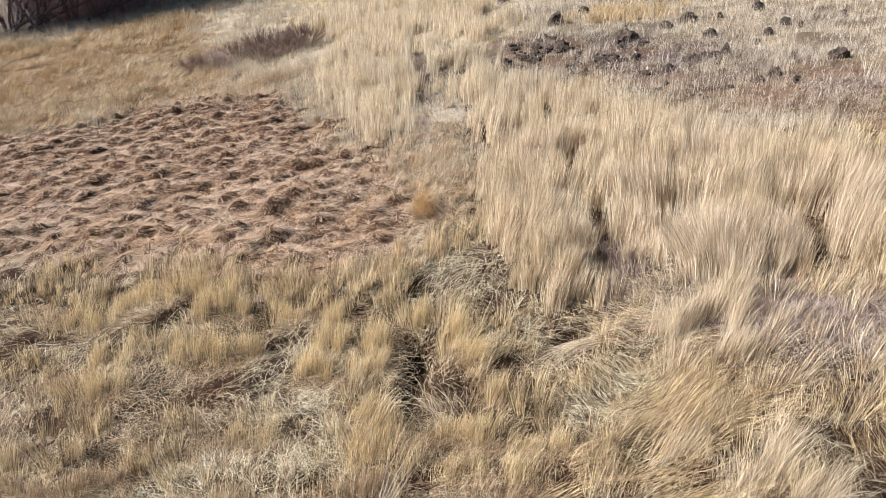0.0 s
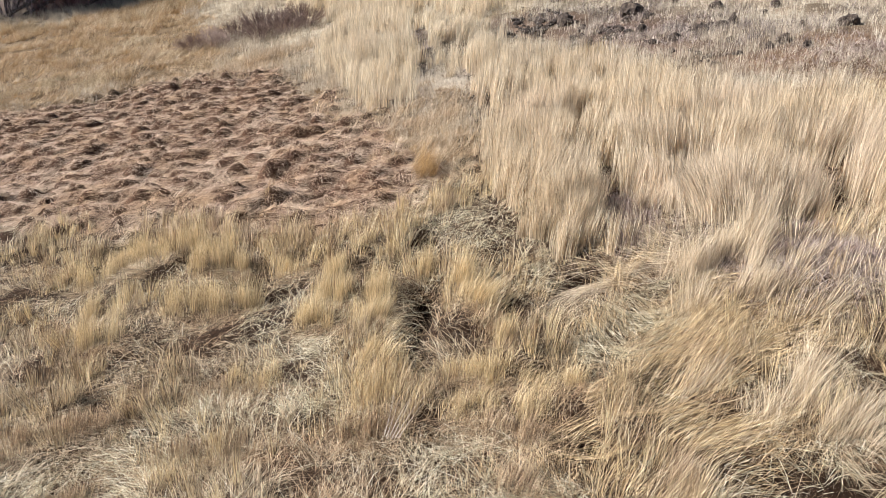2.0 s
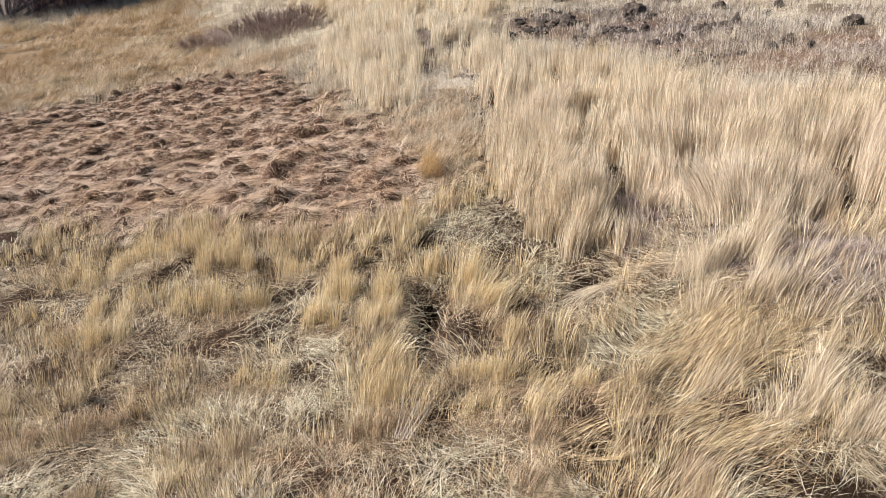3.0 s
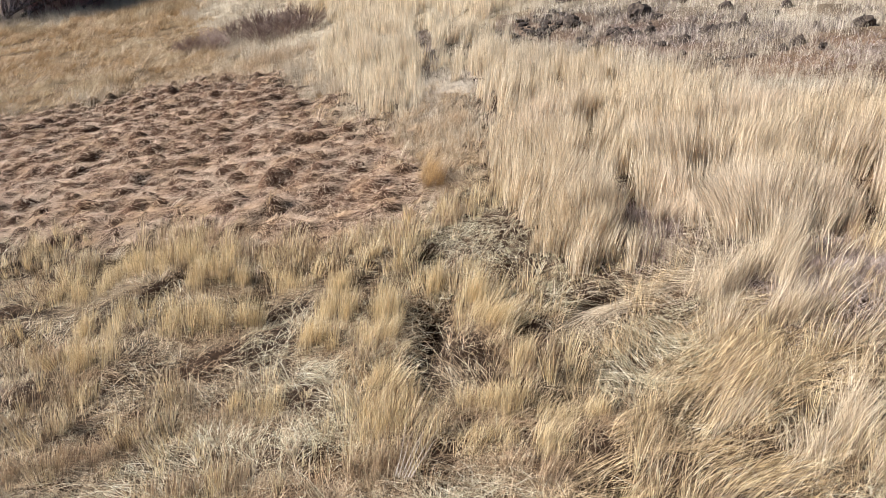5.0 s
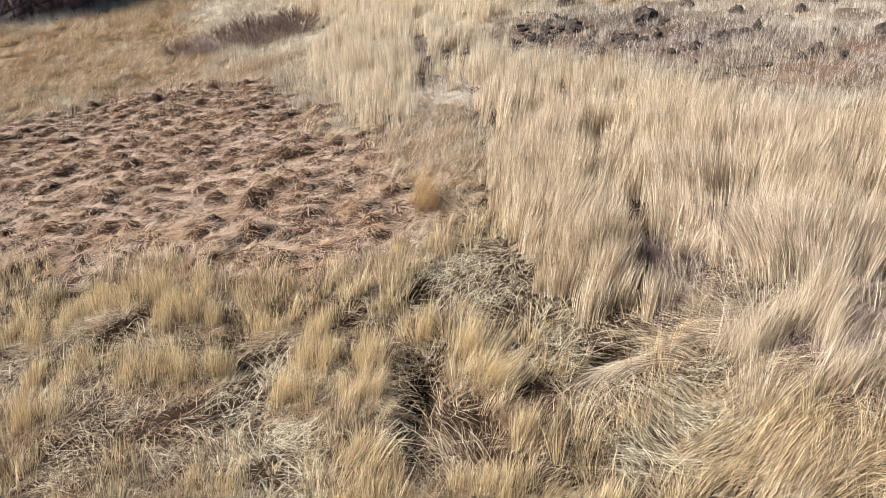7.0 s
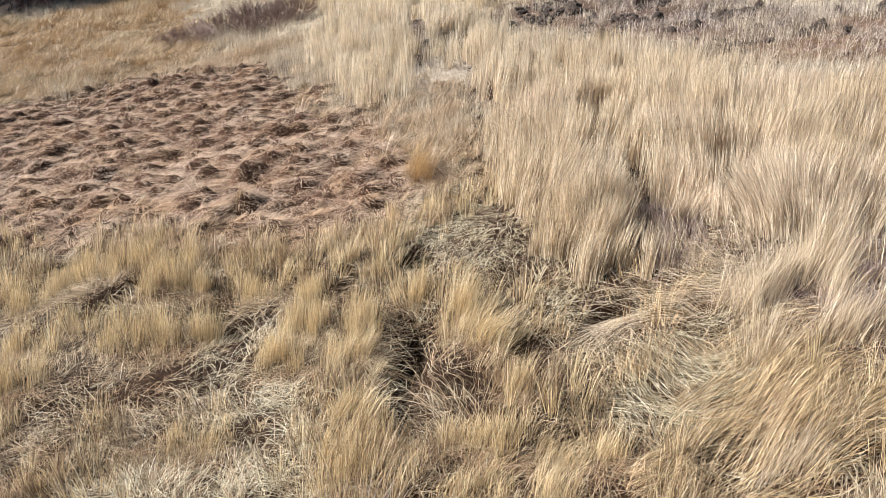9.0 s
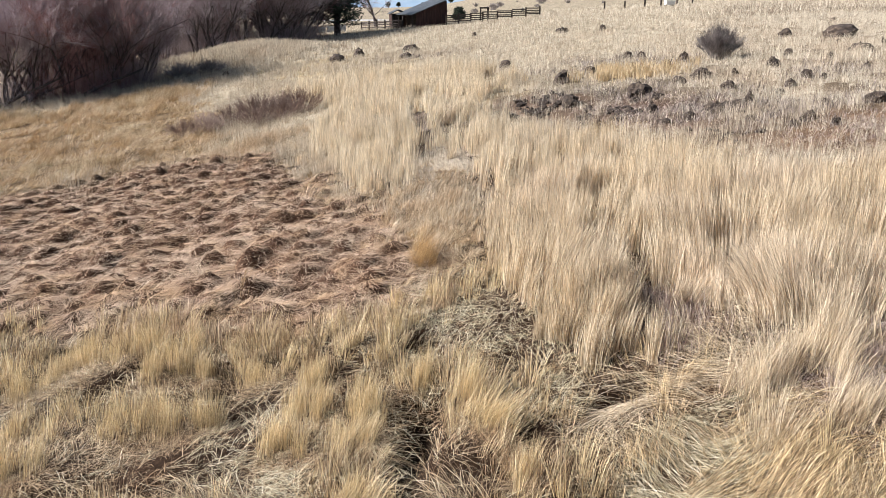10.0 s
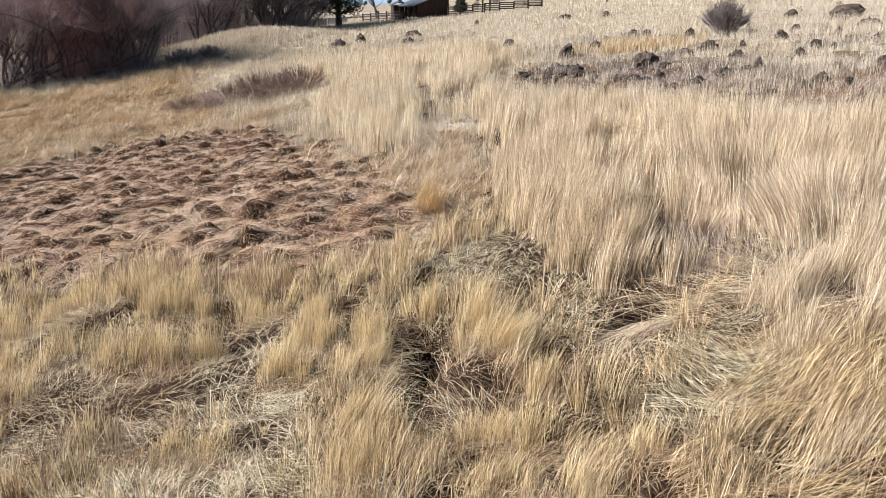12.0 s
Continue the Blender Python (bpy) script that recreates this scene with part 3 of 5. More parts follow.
def meadow_grass():
    x, y = scatter(460000, 8.5, 30, 1.25)
    wx, wy = wobble(x, y)
    keep = inside(wx, wy, MEADOW) > -0.4 + rng.random(len(x)) ** 2 * np.clip(y - 10, 0, 18) / 9
    x, y = x[keep], y[keep]
    e, k = 0.1, 0.1
    gx, gy = hummocks(x + e, y) - hummocks(x - e, y), hummocks(x, y + e) - hummocks(x, y - e)
    high = hummocks(x, y)
    keep = rng.random(len(x)) < 0.2 + high * 3.4
    x, y, gx, gy, high = x[keep], y[keep], gx[keep], gy[keep], high[keep]
    n = len(x)
    az = np.arctan2(-gy - k * 0.7, -gx + k * 0.9) + 2.6 * (vnoise(x, y, 0.35, 5) - 0.5) + rng.normal(0, 1, n) * np.where(rng.random(n) < 0.25, 1.0, 0.25)
    me = blade_mesh("meadow_sedge", stand(x, y, 0.0), 0.16 + 0.3 * rng.random(n), 0.05 + 0.14 * rng.random(n) ** 1.5, az, width_at(y, 0.0034), M_RED, 0.6 + 0.6 * rng.random(n), 0.9, 0.7)
    stuff("meadow_sedge", me, "matted russet sedge combed over hummocks in the wet meadow", "sedge")


def ochre_grass():
    x, y = scatter(16000, 24, 56)
    wx, wy = wobble(x, y)
    keep = (inside(wx, wy, OCHRE) > 0) & (rng.random(len(x)) < np.clip(2.6 * vnoise(x, y, 1.3, 3) - 0.45, 0.12, 1))
    x, y = x[keep], y[keep]
    m = len(x)
    h = (0.25 + 0.35 * rng.random(m)) * (0.5 + vnoise(x, y, 1.6, 1)) * (1 + 0.7 * soft(y - 44, 8))
    px, py, rise, reach, az = stems(x, y, 44, 0.15 + 0.3 * rng.random(m), h, 0.2 + 0.8 * vnoise(x, y, 1.3, 2), rng.normal(0.3, 0.8, m), 0.6)
    x, y = np.concatenate([rng.normal(-8.0, 1.5, 170), rng.normal(-0.4, 0.6, 130), -14.5 + 4.5 * rng.normal(0, 1, 260)]), np.concatenate([rng.normal(28.3, 1.2, 170), rng.normal(14.6, 1.2, 130), rng.normal(29.5, 2.6, 260)])
    qx, qy, qr, qe, qa = stems(x, y, 44, 0.15 + 0.25 * rng.random(560), 0.25 + 0.35 * rng.random(560), 0.2 + 0.7 * rng.random(560), rng.normal(-0.4, 1.0, 560), 0.6)
    stuff("tan_tussocks", blade_mesh("tan_tussocks", stand(qx, qy), qe, qr, qa, width_at(qy, 0.0034), M_EDGE, 0.1, 1.2, segs=1), "tan tussocks along the edges of the wet meadow")
    stuff("ochre_grass", blade_mesh("ochre_grass", stand(px, py), reach, rise, az, width_at(py, 0.0032), M_OCHRE, 0.1, 1.2, segs=1), "ochre and orange marsh grass before the thicket")


def hill_grass():
    x, y = scatter(22000, 13.5, 62, 1.2)
    wx, wy = wobble(x, y)
    d = np.maximum.reduce([inside(wx, wy, p) for p in (MEADOW, OCHRE, TALL_FIELD, TALL_STRIP)])
    rocky = np.maximum(inside(wx, wy, ROCKY), inside(wx, wy, RUSSET) - 0.3)
    keep = (d < 0.2) & (rng.random(len(x)) < np.clip(vnoise(x, y, 0.9, 2) * 2.6 - 0.35, 0.2, 1)) & ((rocky < 0) | (rng.random(len(x)) < 0.38))
    x, y = np.append(x[keep], rng.normal(-9.8, 1.5, 160)), np.append(y[keep], rng.normal(33.2, 0.7, 160))
    m = len(x)
    h = (0.28 + 0.36 * rng.random(m)) * (0.6 + 0.7 * vnoise(x, y, 3, 1)) * (1 + 0.3 * soft(-x - 2, 4))
    px, py, rise, reach, az = stems(x, y, 30, 0.12 + 0.3 * rng.random(m), h, 0.16 * rng.random(m), rng.random(m) * 6.3, 0.6, 0.6)
    stuff("hillside_grass", blade_mesh("hillside_grass", stand(px, py), reach, rise, az, width_at(py, 0.0024), M_CREAM, 0.1, segs=1), "bleached cream bunchgrass on the stony hillside")


def far_grass():
    x, y = scatter(90000, 60, 150)
    n = len(x)
    h = 0.25 + 0.4 * rng.random(n)
    me = blade_mesh("far_grass", stand(x, y, 0.05), h * 0.3 * rng.random(n), h, rng.random(n) * 6.3, width_at(y, 0.0036), M_CREAM, 0.1, segs=1)
    stuff("far_grass", me, "pale dry grass on the distant bench")


def mound_grass():
    m = 1500
    x, y = rng.normal(-20, 4.6, m), rng.normal(71, 4, m)
    px, py, rise, reach, az = stems(x, y, 24, 0.2 + 0.3 * rng.random(m), 0.5 + 0.5 * rng.random(m), 0.2 * rng.random(m), rng.random(m) * 6.3, 0.5)
    stuff("mound_grass", blade_mesh("mound_grass", stand(px, py), reach, rise, az, width_at(py, 0.004), M_CREAM, 0.1, segs=1), "tall straw grass on a mound beside the thicket")


def hill_weeds():
    """Low grey weeds in drifts over the stony hillside."""
    xs, ys = [], []
    for cx, cy, rx, ry, n in HILL_WEEDS:
        xs.append(rng.normal(cx, rx, n))
        ys.append(rng.normal(cy, ry, n))
    x, y = np.concatenate(xs), np.concatenate(ys)
    keep = vnoise(x, y, 0.9, 3) > 0.4
    x, y = x[keep], y[keep]
    n = len(x)
    me = blade_mesh("grey_weeds", stand(x, y, 0.01), 0.05 + 0.2 * rng.random(n), 0.12 + 0.28 * rng.random(n), rng.random(n) * 6.3, width_at(y, 0.0045), M_GREYWEED, 0.2, 1.1, 0.2)
    stuff("grey_weeds", me, "low grey-brown weeds in drifts on the stony hillside", "weeds")


HILL_WEEDS = [(5.3, 33, 1.6, 1.4, 2200), (7.8, 35.5, 1.6, 1.6, 2200), (9, 33, 1.3, 1.2, 1500), (5.2, 24.5, 1.4, 1.2, 2200), (7.2, 21.8, 1.3, 1.1, 2400), (9.2, 19.4, 1.2, 1.2, 2200),
              (11.5, 20.5, 1.3, 1.4, 1500), (-3.5, 55, 2.6, 1.5, 1500), (13.5, 25, 1.6, 1.4, 1200)]


def hollow_weeds():
    """Dead purple stalks that stand in the hollow under the arching grass."""
    m = 110
    x, y = rng.normal(2.75, 0.2, m), rng.normal(7.35, 0.4, m)
    px, py, rise, reach, az = stems(x, y, 14, 0.05 + 0.06 * rng.random(m), 0.3 + 0.35 * rng.random(m), 0.4 * rng.random(m), rng.random(m) * 6.3, 0.6)
    stuff("dead_stalks", blade_mesh("dead_stalks", stand(px, py), reach, rise, az, width_at(py, 0.004), M_WEED, 0.1), "purple-brown dead stalks in a dark hollow", "weeds")


def weeds():
    """Purple-grey dead weeds in the hollows."""
    xs, ys = [], []
    for cx, cy, rx, ry, n in ((4.9, 5.5, 1.4, 1.1, 9500), (2.75, 7.8, 0.4, 0.7, 1500), (-0.3, 17.4, 0.8, 2.0, 500), (6.2, 21.5, 2.4, 2.8, 4000), (10.5, 15.5, 2.4, 1.8, 4000)):
        xs.append(rng.normal(cx, rx * 0.6, n))
        ys.append(rng.normal(cy, ry * 0.6, n))
    x, y = np.concatenate(xs), np.concatenate(ys)
    n = len(x)
    me = blade_mesh("dead_weeds", stand(x, y, 0.01), 0.1 + 0.25 * rng.random(n), 0.08 + 0.2 * rng.random(n), rng.random(n) * 6.3, width_at(y, 0.005), M_WEED, 0.4, 1.1, 0.3)
    stuff("dead_weeds", me, "purple-grey dead weeds matted in a hollow", "weeds")
    n = 5000
    x, y = rng.normal(-0.15, 0.4, n), rng.normal(17.4, 1.4, n)
    me = blade_mesh("grey_mat", stand(x, y, 0.0), 0.15 + 0.35 * rng.random(n), 0.06 + 0.16 * rng.random(n), rng.normal(2.6, 0.9, n), width_at(y, 0.0036), M_CREAM, 0.7, 1.0, 0.7)
    y = 15 + 13 * rng.random(2600)
    x = -0.56 - 0.071 * (y - 14.5) + rng.normal(0, 0.25, 2600)
    stuff("path_litter", blade_mesh("path_litter", stand(x, y, 0.0), 0.1 + 0.25 * rng.random(2600), 0.04 + 0.14 * rng.random(2600), rng.random(2600) * 6.3, width_at(y, 0.0034), M_GREYWEED, 0.6, 1.0, 0.6), "grey trodden litter in a narrow game path")
    stuff("grey_mat", me, "grey-white weathered grass lying flat between tall stands")


for grow in (short_grass, outer_grass, standing_grass, tall_grass, lodged_grass, hollow_stems, edge_grass, meadow_grass, ochre_grass, hill_grass, far_grass, mound_grass, weeds, hill_weeds, hollow_weeds):
    grow()


def stand_of(x0, y0, x1, y1, h, deep, lean, az, mat, label, thatch=1.0, name="grass_tuft"):
    """A stand of bunchgrass along a foot line: bundles of stems that lean together, on a thatch of fallen blades."""
    top = tagged(new(name), label, "grass tuft", "tufts on the near slope")
    cx, cy, long = (x0 + x1) / 2, (y0 + y1) / 2, math.hypot(x1 - x0, y1 - y0)
    z = float(relief(cx, cy))
    top.location = (cx, cy, z)
    ux, uy = (x1 - x0) / 2, (y1 - y0) / 2
    nx, ny = -uy / long * 2, ux / long * 2
    for b in range(max(4, round(long / 0.1))):
        m = 9
        u = np.clip(rng.random() * 2 - 1 + rng.normal(0, 0.16, m), -1.15, 1.15)
        v = deep * (1.0 * (rng.random() - 0.3) + rng.normal(0, 0.3, m))
        bx, by = u * ux + v * nx, u * uy + v * ny
        tall = 1.12 * h * (0.66 + 0.42 * rng.random())
        hh = tall * (0.6 + 0.4 * rng.random(m)) * np.clip(1.15 - 0.35 * u**4 - 0.3 * np.abs(v) / deep, 0.45, 1.1)
        turn = az + rng.normal(0, 0.45)
        px, py, rise, reach, ang = stems(bx, by, 13, 0.05 + 0.09 * rng.random(m), hh, lean * (0.4 + 1.2 * rng.random()) + 0.12 * rng.random(m), turn + rng.normal(0, 0.35, m), 0.65, 0.8)
        root = np.stack([px, py, relief(cx + px, cy + py) - z - 0.02], -1)
        part("tussock", blade_mesh("tussock", root, reach, rise, ang, np.full(len(px), 0.0034), mat, 0.1, 1.7, segs=3), top)["kind"] = "stuff"
    n = int(600 * thatch * (long + 0.3))
    u, v = rng.random(n) * 2.4 - 1.2, rng.normal(-0.35, 0.5, n) * deep
    px, py = u * ux + v * nx, u * uy + v * ny
    root = np.stack([px, py, relief(cx + px, cy + py) - z], -1)
    part("thatch", blade_mesh("thatch", root, 0.15 + 0.25 * rng.random(n), 0.04 + 0.18 * rng.random(n), -1.2 + rng.normal(0, 1.1, n), np.full(n, 0.0042), M_LITTER, 0.8, 1.0, 0.6), top, "bleached fallen blades at the base")["kind"] = "stuff"
    return top


def lock_of(ax, ay, bx, by, cx, cy, wide, long, rise, mat, label, count=250):
    """A lock of long grass combed over along a curve: every stem follows the curve from its own root and comes to rest on the rest."""
    top = tagged(new("laid_grass_lock"), label, "grass", "laid locks below the tall field")
    z = float(relief(ax, ay))
    top.location = (ax, ay, z)
    a, b, c = np.array([0.0, 0.0]), np.array([bx - ax, by - ay]), np.array([cx - ax, cy - ay])
    ctrl = 2 * b - (a + c) / 2
    path = np.linalg.norm(b - a) + np.linalg.norm(c - b)
    for strand in range(5):
        n = count // 5
        off = wide * ((strand - 2) / 2.0 + rng.normal(0, 0.16, n))
        s0 = np.clip(rng.beta(1.0, 2.6, n), 0, 0.8)
        reach = np.minimum(long * (0.3 + 0.6 * rng.random(n)) / path, 1.25 - s0)
        segs = 4
        s = s0[:, None] + reach[:, None] * np.linspace(0, 1, segs + 1) ** 1.1
        p = (1 - s)[..., None] ** 2 * a + (2 * s * (1 - s))[..., None] * ctrl + s[..., None] ** 2 * c
        d = (2 * (1 - s))[..., None] * (ctrl - a) + (2 * s)[..., None] * (c - ctrl)
        d /= np.linalg.norm(d, axis=-1, keepdims=True) + 1e-9
        side = np.stack([-d[..., 1], d[..., 0]], -1)
        fan = off[:, None] * (0.75 + 0.6 * s) + (rng.normal(0, 0.16, n) + (rng.random(n) < 0.25) * rng.normal(0, 0.6, n))[:, None] * (s - s0[:, None])
        p = p + side * fan[..., None]
        k = np.linspace(0, 1, segs + 1)
        top_z = rise * (0.35 + 0.8 * rng.random(n)) * (1 - 0.5 * np.abs(off) / (wide + 1e-6)).clip(0.3)
        lift = top_z[:, None] * (np.sin(k * 2.4) - 0.12 * k) + 0.1 * rise * (strand % 2)
        g = relief(ax + p[..., 0], ay + p[..., 1])
        g = np.maximum(g, g.mean(1, keepdims=True) - 0.08)
        line = np.concatenate([p, (g - z + lift)[..., None]], -1)
        tilt = rng.normal(0, 0.7, n)
        w = 0.0034 * (0.6 + 0.8 * rng.random(n))
        across = np.concatenate([side * np.cos(tilt)[:, None, None], np.broadcast_to(np.sin(tilt)[:, None, None], side.shape[:2] + (1,))], -1) * (w / 2)[:, None, None]
        v = np.empty((n, 2 * segs + 1, 3))
        v[:, 0:2 * segs:2], v[:, 1:2 * segs:2], v[:, -1] = line[:, :-1] - across[:, :-1], line[:, :-1] + across[:, :-1], line[:, -1]
        f = [t for j in range(segs - 1) for t in ((2 * j, 2 * j + 1, 2 * j + 3), (2 * j, 2 * j + 3, 2 * j + 2))] + [(2 * segs - 2, 2 * segs - 1, 2 * segs)]
        part("tress", mesh_of("tress", v.reshape(-1, 3), (np.arange(n)[:, None, None] * (2 * segs + 1) + np.array(f)[None]).reshape(-1, 3), mat), top)
    return top


# stands: the ends of the foot line, height, depth, lean and its direction
LEFT = [(-6.38, 9.25, -4.69, 9.28, 0.75, 0.4, 0.12, 0.2), (-6.89, 8.59, -6.12, 8.95, 0.75, 0.5, 0.15, 0.3), (-6.01, 7.21, -5.24, 7.55, 0.85, 0.45, 0.15, 0.3),
    (-5.70, 6.09, -4.98, 6.23, 0.85, 0.45, 0.15, 0.2), (-4.51, 6.87, -3.66, 7.01, 0.6, 0.5, 0.2, 0.4), (-3.68, 6.78, -3.09, 7.15, 1.0, 0.35, 0.1, 0.2),
    (-4.61, 8.26, -3.92, 8.51, 0.85, 0.35, 0.1, 0.1), (-3.79, 8.17, -3.58, 8.39, 0.6, 0.25, 0.1, 0.0), (-3.01, 8.00, -2.45, 7.98, 0.55, 0.3, 0.15, 0.3)]
MID = [(-2.21, 6.16, -1.35, 5.97, 0.72, 0.35, 0.1, 0.3), (-2.19, 6.87, -1.46, 6.71, 0.85, 0.35, 0.08, 0.2), (-1.45, 6.63, -0.85, 6.66, 0.85, 0.4, 0.1, 0.0),
    (-1.31, 5.78, -0.80, 6.14, 0.6, 0.3, 0.25, -0.3), (-1.22, 4.86, -0.72, 4.65, 0.55, 0.3, 0.25, -0.2), (-0.78, 4.71, -0.37, 4.35, 0.95, 0.22, 0.25, -0.5),
    (-0.82, 7.13, -0.23, 6.98, 0.6, 0.35, 0.1, 0.2), (-2.21, 7.62, -1.59, 7.49, 0.5, 0.3, 0.1, 0.2), (-0.12, 6.48, 0.33, 6.47, 0.95, 0.25, 0.1, 0.1),
    (0.13, 6.18, 0.55, 5.54, 0.75, 0.2, 0.45, -0.7)]
LOW = [(0.58, 4.92, 0.89, 4.89, 0.62, 0.18, 0.08, 0.3), (-0.10, 4.20, 0.37, 4.19, 0.5, 0.3, 0.15, 0.3), (0.32, 4.11, 0.80, 4.08, 0.68, 0.25, 0.1, 0.2),
    (0.81, 3.93, 1.24, 3.90, 0.5, 0.25, 0.2, 0.4), (1.28, 3.89, 1.60, 3.93, 0.45, 0.25, 0.25, 0.5), (-0.01, 3.58, 0.58, 3.47, 0.42, 0.3, 0.2, 0.3),
    (0.66, 3.44, 1.21, 3.36, 0.4, 0.3, 0.25, 0.4), (-1.19, 3.88, -0.55, 3.83, 0.5, 0.4, 0.15, 0.3), (-1.08, 4.33, -0.63, 4.28, 0.4, 0.3, 0.2, 0.3),
    (-2.86, 4.71, -2.19, 4.66, 0.4, 0.35, 0.2, 0.2)]
NEAR = [(-3.34, 3.35, -2.42, 3.30, 0.5, 0.3, 0.12, 0.2), (-2.42, 3.30, -1.91, 3.27, 0.45, 0.3, 0.15, 0.3), (-4.96, 4.01, -4.09, 3.97, 0.45, 0.4, 0.2, 0.3),
    (-1.24, 3.41, -0.55, 3.33, 0.5, 0.3, 0.15, -0.3), (-5.46, 3.77, -4.91, 3.78, 0.4, 0.3, 0.2, 0.2), (-4.25, 2.84, -3.72, 2.77, 0.35, 0.3, 0.2, 0.3),
    (-3.45, 4.55, -2.40, 4.47, 0.35, 0.35, 0.2, 0.3), (0.42, 3.13, 0.99, 3.03, 0.45, 0.3, 0.15, 0.2), (1.74, 2.12, 2.26, 2.08, 0.45, 0.3, 0.3, 0.4),
    (0.38, 2.31, 1.00, 2.23, 0.4, 0.3, 0.25, 0.4)]
RIGHT = [(2.78, 5.83, 3.24, 5.36, 0.95, 0.4, 0.3, 0.6), (3.42, 5.77, 3.97, 5.39, 1.0, 0.4, 0.15, 0.4), (2.86, 4.68, 3.16, 4.95, 0.8, 0.3, 0.35, 0.7),
    (3.72, 6.20, 4.42, 6.14, 1.0, 0.45, 0.1, 0.5), (3.44, 5.05, 3.82, 4.65, 0.75, 0.35, 0.25, 0.5), (3.24, 2.83, 3.74, 3.04, 0.9, 0.3, 0.45, 0.8),
    (3.49, 2.47, 3.95, 2.52, 0.8, 0.35, 0.35, 0.7), (2.82, 2.68, 3.27, 2.66, 0.6, 0.3, 0.4, 0.7), (2.51, 3.45, 2.91, 3.43, 0.5, 0.25, 0.45, 0.8)]
# locks: root, middle and tip, width, length and rise
SWIRL = [(3.49, 6.36, 2.92, 6.42, 2.60, 7.67, 0.25, 1.2, 0.25), (3.27, 6.10, 2.61, 6.17, 2.14, 6.68, 0.2, 1.0, 0.15),
    (3.60, 6.76, 3.32, 7.37, 3.66, 9.97, 0.3, 1.3, 0.5), (3.22, 6.57, 2.81, 7.02, 2.96, 8.71, 0.2, 1.1, 0.4),
    (2.74, 5.72, 2.27, 6.02, 1.71, 6.11, 0.22, 0.9, 0.15), (3.78, 6.34, 4.05, 7.98, 4.43, 10.20, 0.3, 1.3, 0.7),
    (2.23, 5.86, 1.74, 5.71, 1.46, 5.46, 0.2, 0.8, 0.12)]
PALE_LOCKS = [(1.76, 5.58, 2.11, 4.89, 2.37, 4.40, 0.2, 1.0, 0.12), (1.55, 5.09, 1.80, 4.69, 1.88, 4.13, 0.2, 0.9, 0.1),
    (2.09, 5.56, 2.38, 4.98, 2.64, 4.39, 0.2, 0.9, 0.14), (1.93, 4.46, 2.32, 4.24, 2.80, 4.33, 0.22, 0.9, 0.12),
    (2.39, 5.65, 2.77, 5.35, 3.32, 5.32, 0.18, 0.9, 0.14), (2.22, 4.94, 2.52, 4.81, 2.92, 4.84, 0.2, 0.9, 0.12),
    (1.40, 4.64, 1.82, 4.41, 2.07, 3.91, 0.22, 0.8, 0.12)]
GOLD_LOCKS = [(2.38, 3.54, 2.92, 4.11, 3.50, 4.49, 0.28, 1.1, 0.3), (2.09, 3.61, 2.54, 3.92, 3.06, 4.13, 0.25, 1.0, 0.22),
    (2.53, 3.36, 3.00, 3.76, 3.44, 4.07, 0.28, 1.1, 0.3), (1.57, 3.53, 2.03, 3.70, 2.42, 3.73, 0.25, 0.9, 0.16),
    (2.01, 4.26, 2.45, 4.37, 3.01, 4.61, 0.22, 1.0, 0.2), (2.73, 4.18, 3.16, 4.45, 3.65, 4.72, 0.28, 1.1, 0.28),
    (2.63, 4.97, 3.12, 5.07, 3.52, 4.99, 0.25, 1.0, 0.25), (3.24, 3.72, 3.75, 3.86, 4.20, 3.82, 0.25, 1.0, 0.2),
    (2.05, 2.75, 2.65, 2.96, 3.20, 3.00, 0.3, 0.9, 0.15), (1.45, 3.41, 2.00, 3.48, 2.51, 3.45, 0.25, 0.8, 0.12),
    (2.29, 2.32, 2.86, 2.52, 3.35, 2.49, 0.3, 0.9, 0.18), (0.96, 2.78, 1.48, 2.94, 1.93, 2.95, 0.25, 0.8, 0.12)]

for rows, mat, label in ((LEFT, M_GOLD, "golden dry bunchgrass stand beside the sedge meadow"), (MID, M_GOLD, "tall golden bunchgrass tuft beside a worn trail"),
                         (LOW, M_GOLD, "upright straw-coloured tuft on trampled ground"), (NEAR, M_STUBBLE, "thin brownish dry grass tuft in flattened litter"),
                         (RIGHT, M_PALE, "pale tall bunchgrass stand leaning over laid grass")):
    for row in rows:
        stand_of(*row, mat, label, 0.5 if rows is RIGHT else 1.0)
for rows, mat, label in ((SWIRL, M_PALE, "pale grass arching over a dark hollow"), (PALE_LOCKS, M_BLEACH, "silvery bleached grass lying flat in a combed lock"),
                         (GOLD_LOCKS, M_LODGED, "golden long grass laid over in a thick lock")):
    for row in rows:
        lock_of(*row, mat, label, 170 if rows is PALE_LOCKS else 230)
stand_of(-0.95, 11.75, -0.35, 11.6, 0.8, 0.45, 0.35, -0.9, M_RUST, "rust-orange rush tuft at the meadow's edge", 0.2, "rush_tuft")
stand_of(-0.85, 11.3, -0.4, 11.25, 0.65, 0.35, 0.5, -1.1, M_RUST, "low rust-orange rush tuft beside the taller one", 0.2, "rush_tuft")

# ---- woody plants ----
def tube(verts, tris, a, b, ra, rb, sides=5):
    d = (b - a).normalized()
    u = d.orthogonal().normalized()
    w, n = d.cross(u), len(verts)
    for p, r in ((a, ra), (b, rb)):
        for k in range(sides):
            t = 2 * math.pi * k / sides
            verts.append(p + r * (math.cos(t) * u + math.sin(t) * w))
    for k in range(sides):
        j = (k + 1) % sides
        tris += [(n + k, n + j, n + sides + j), (n + k, n + sides + j, n + sides + k)]


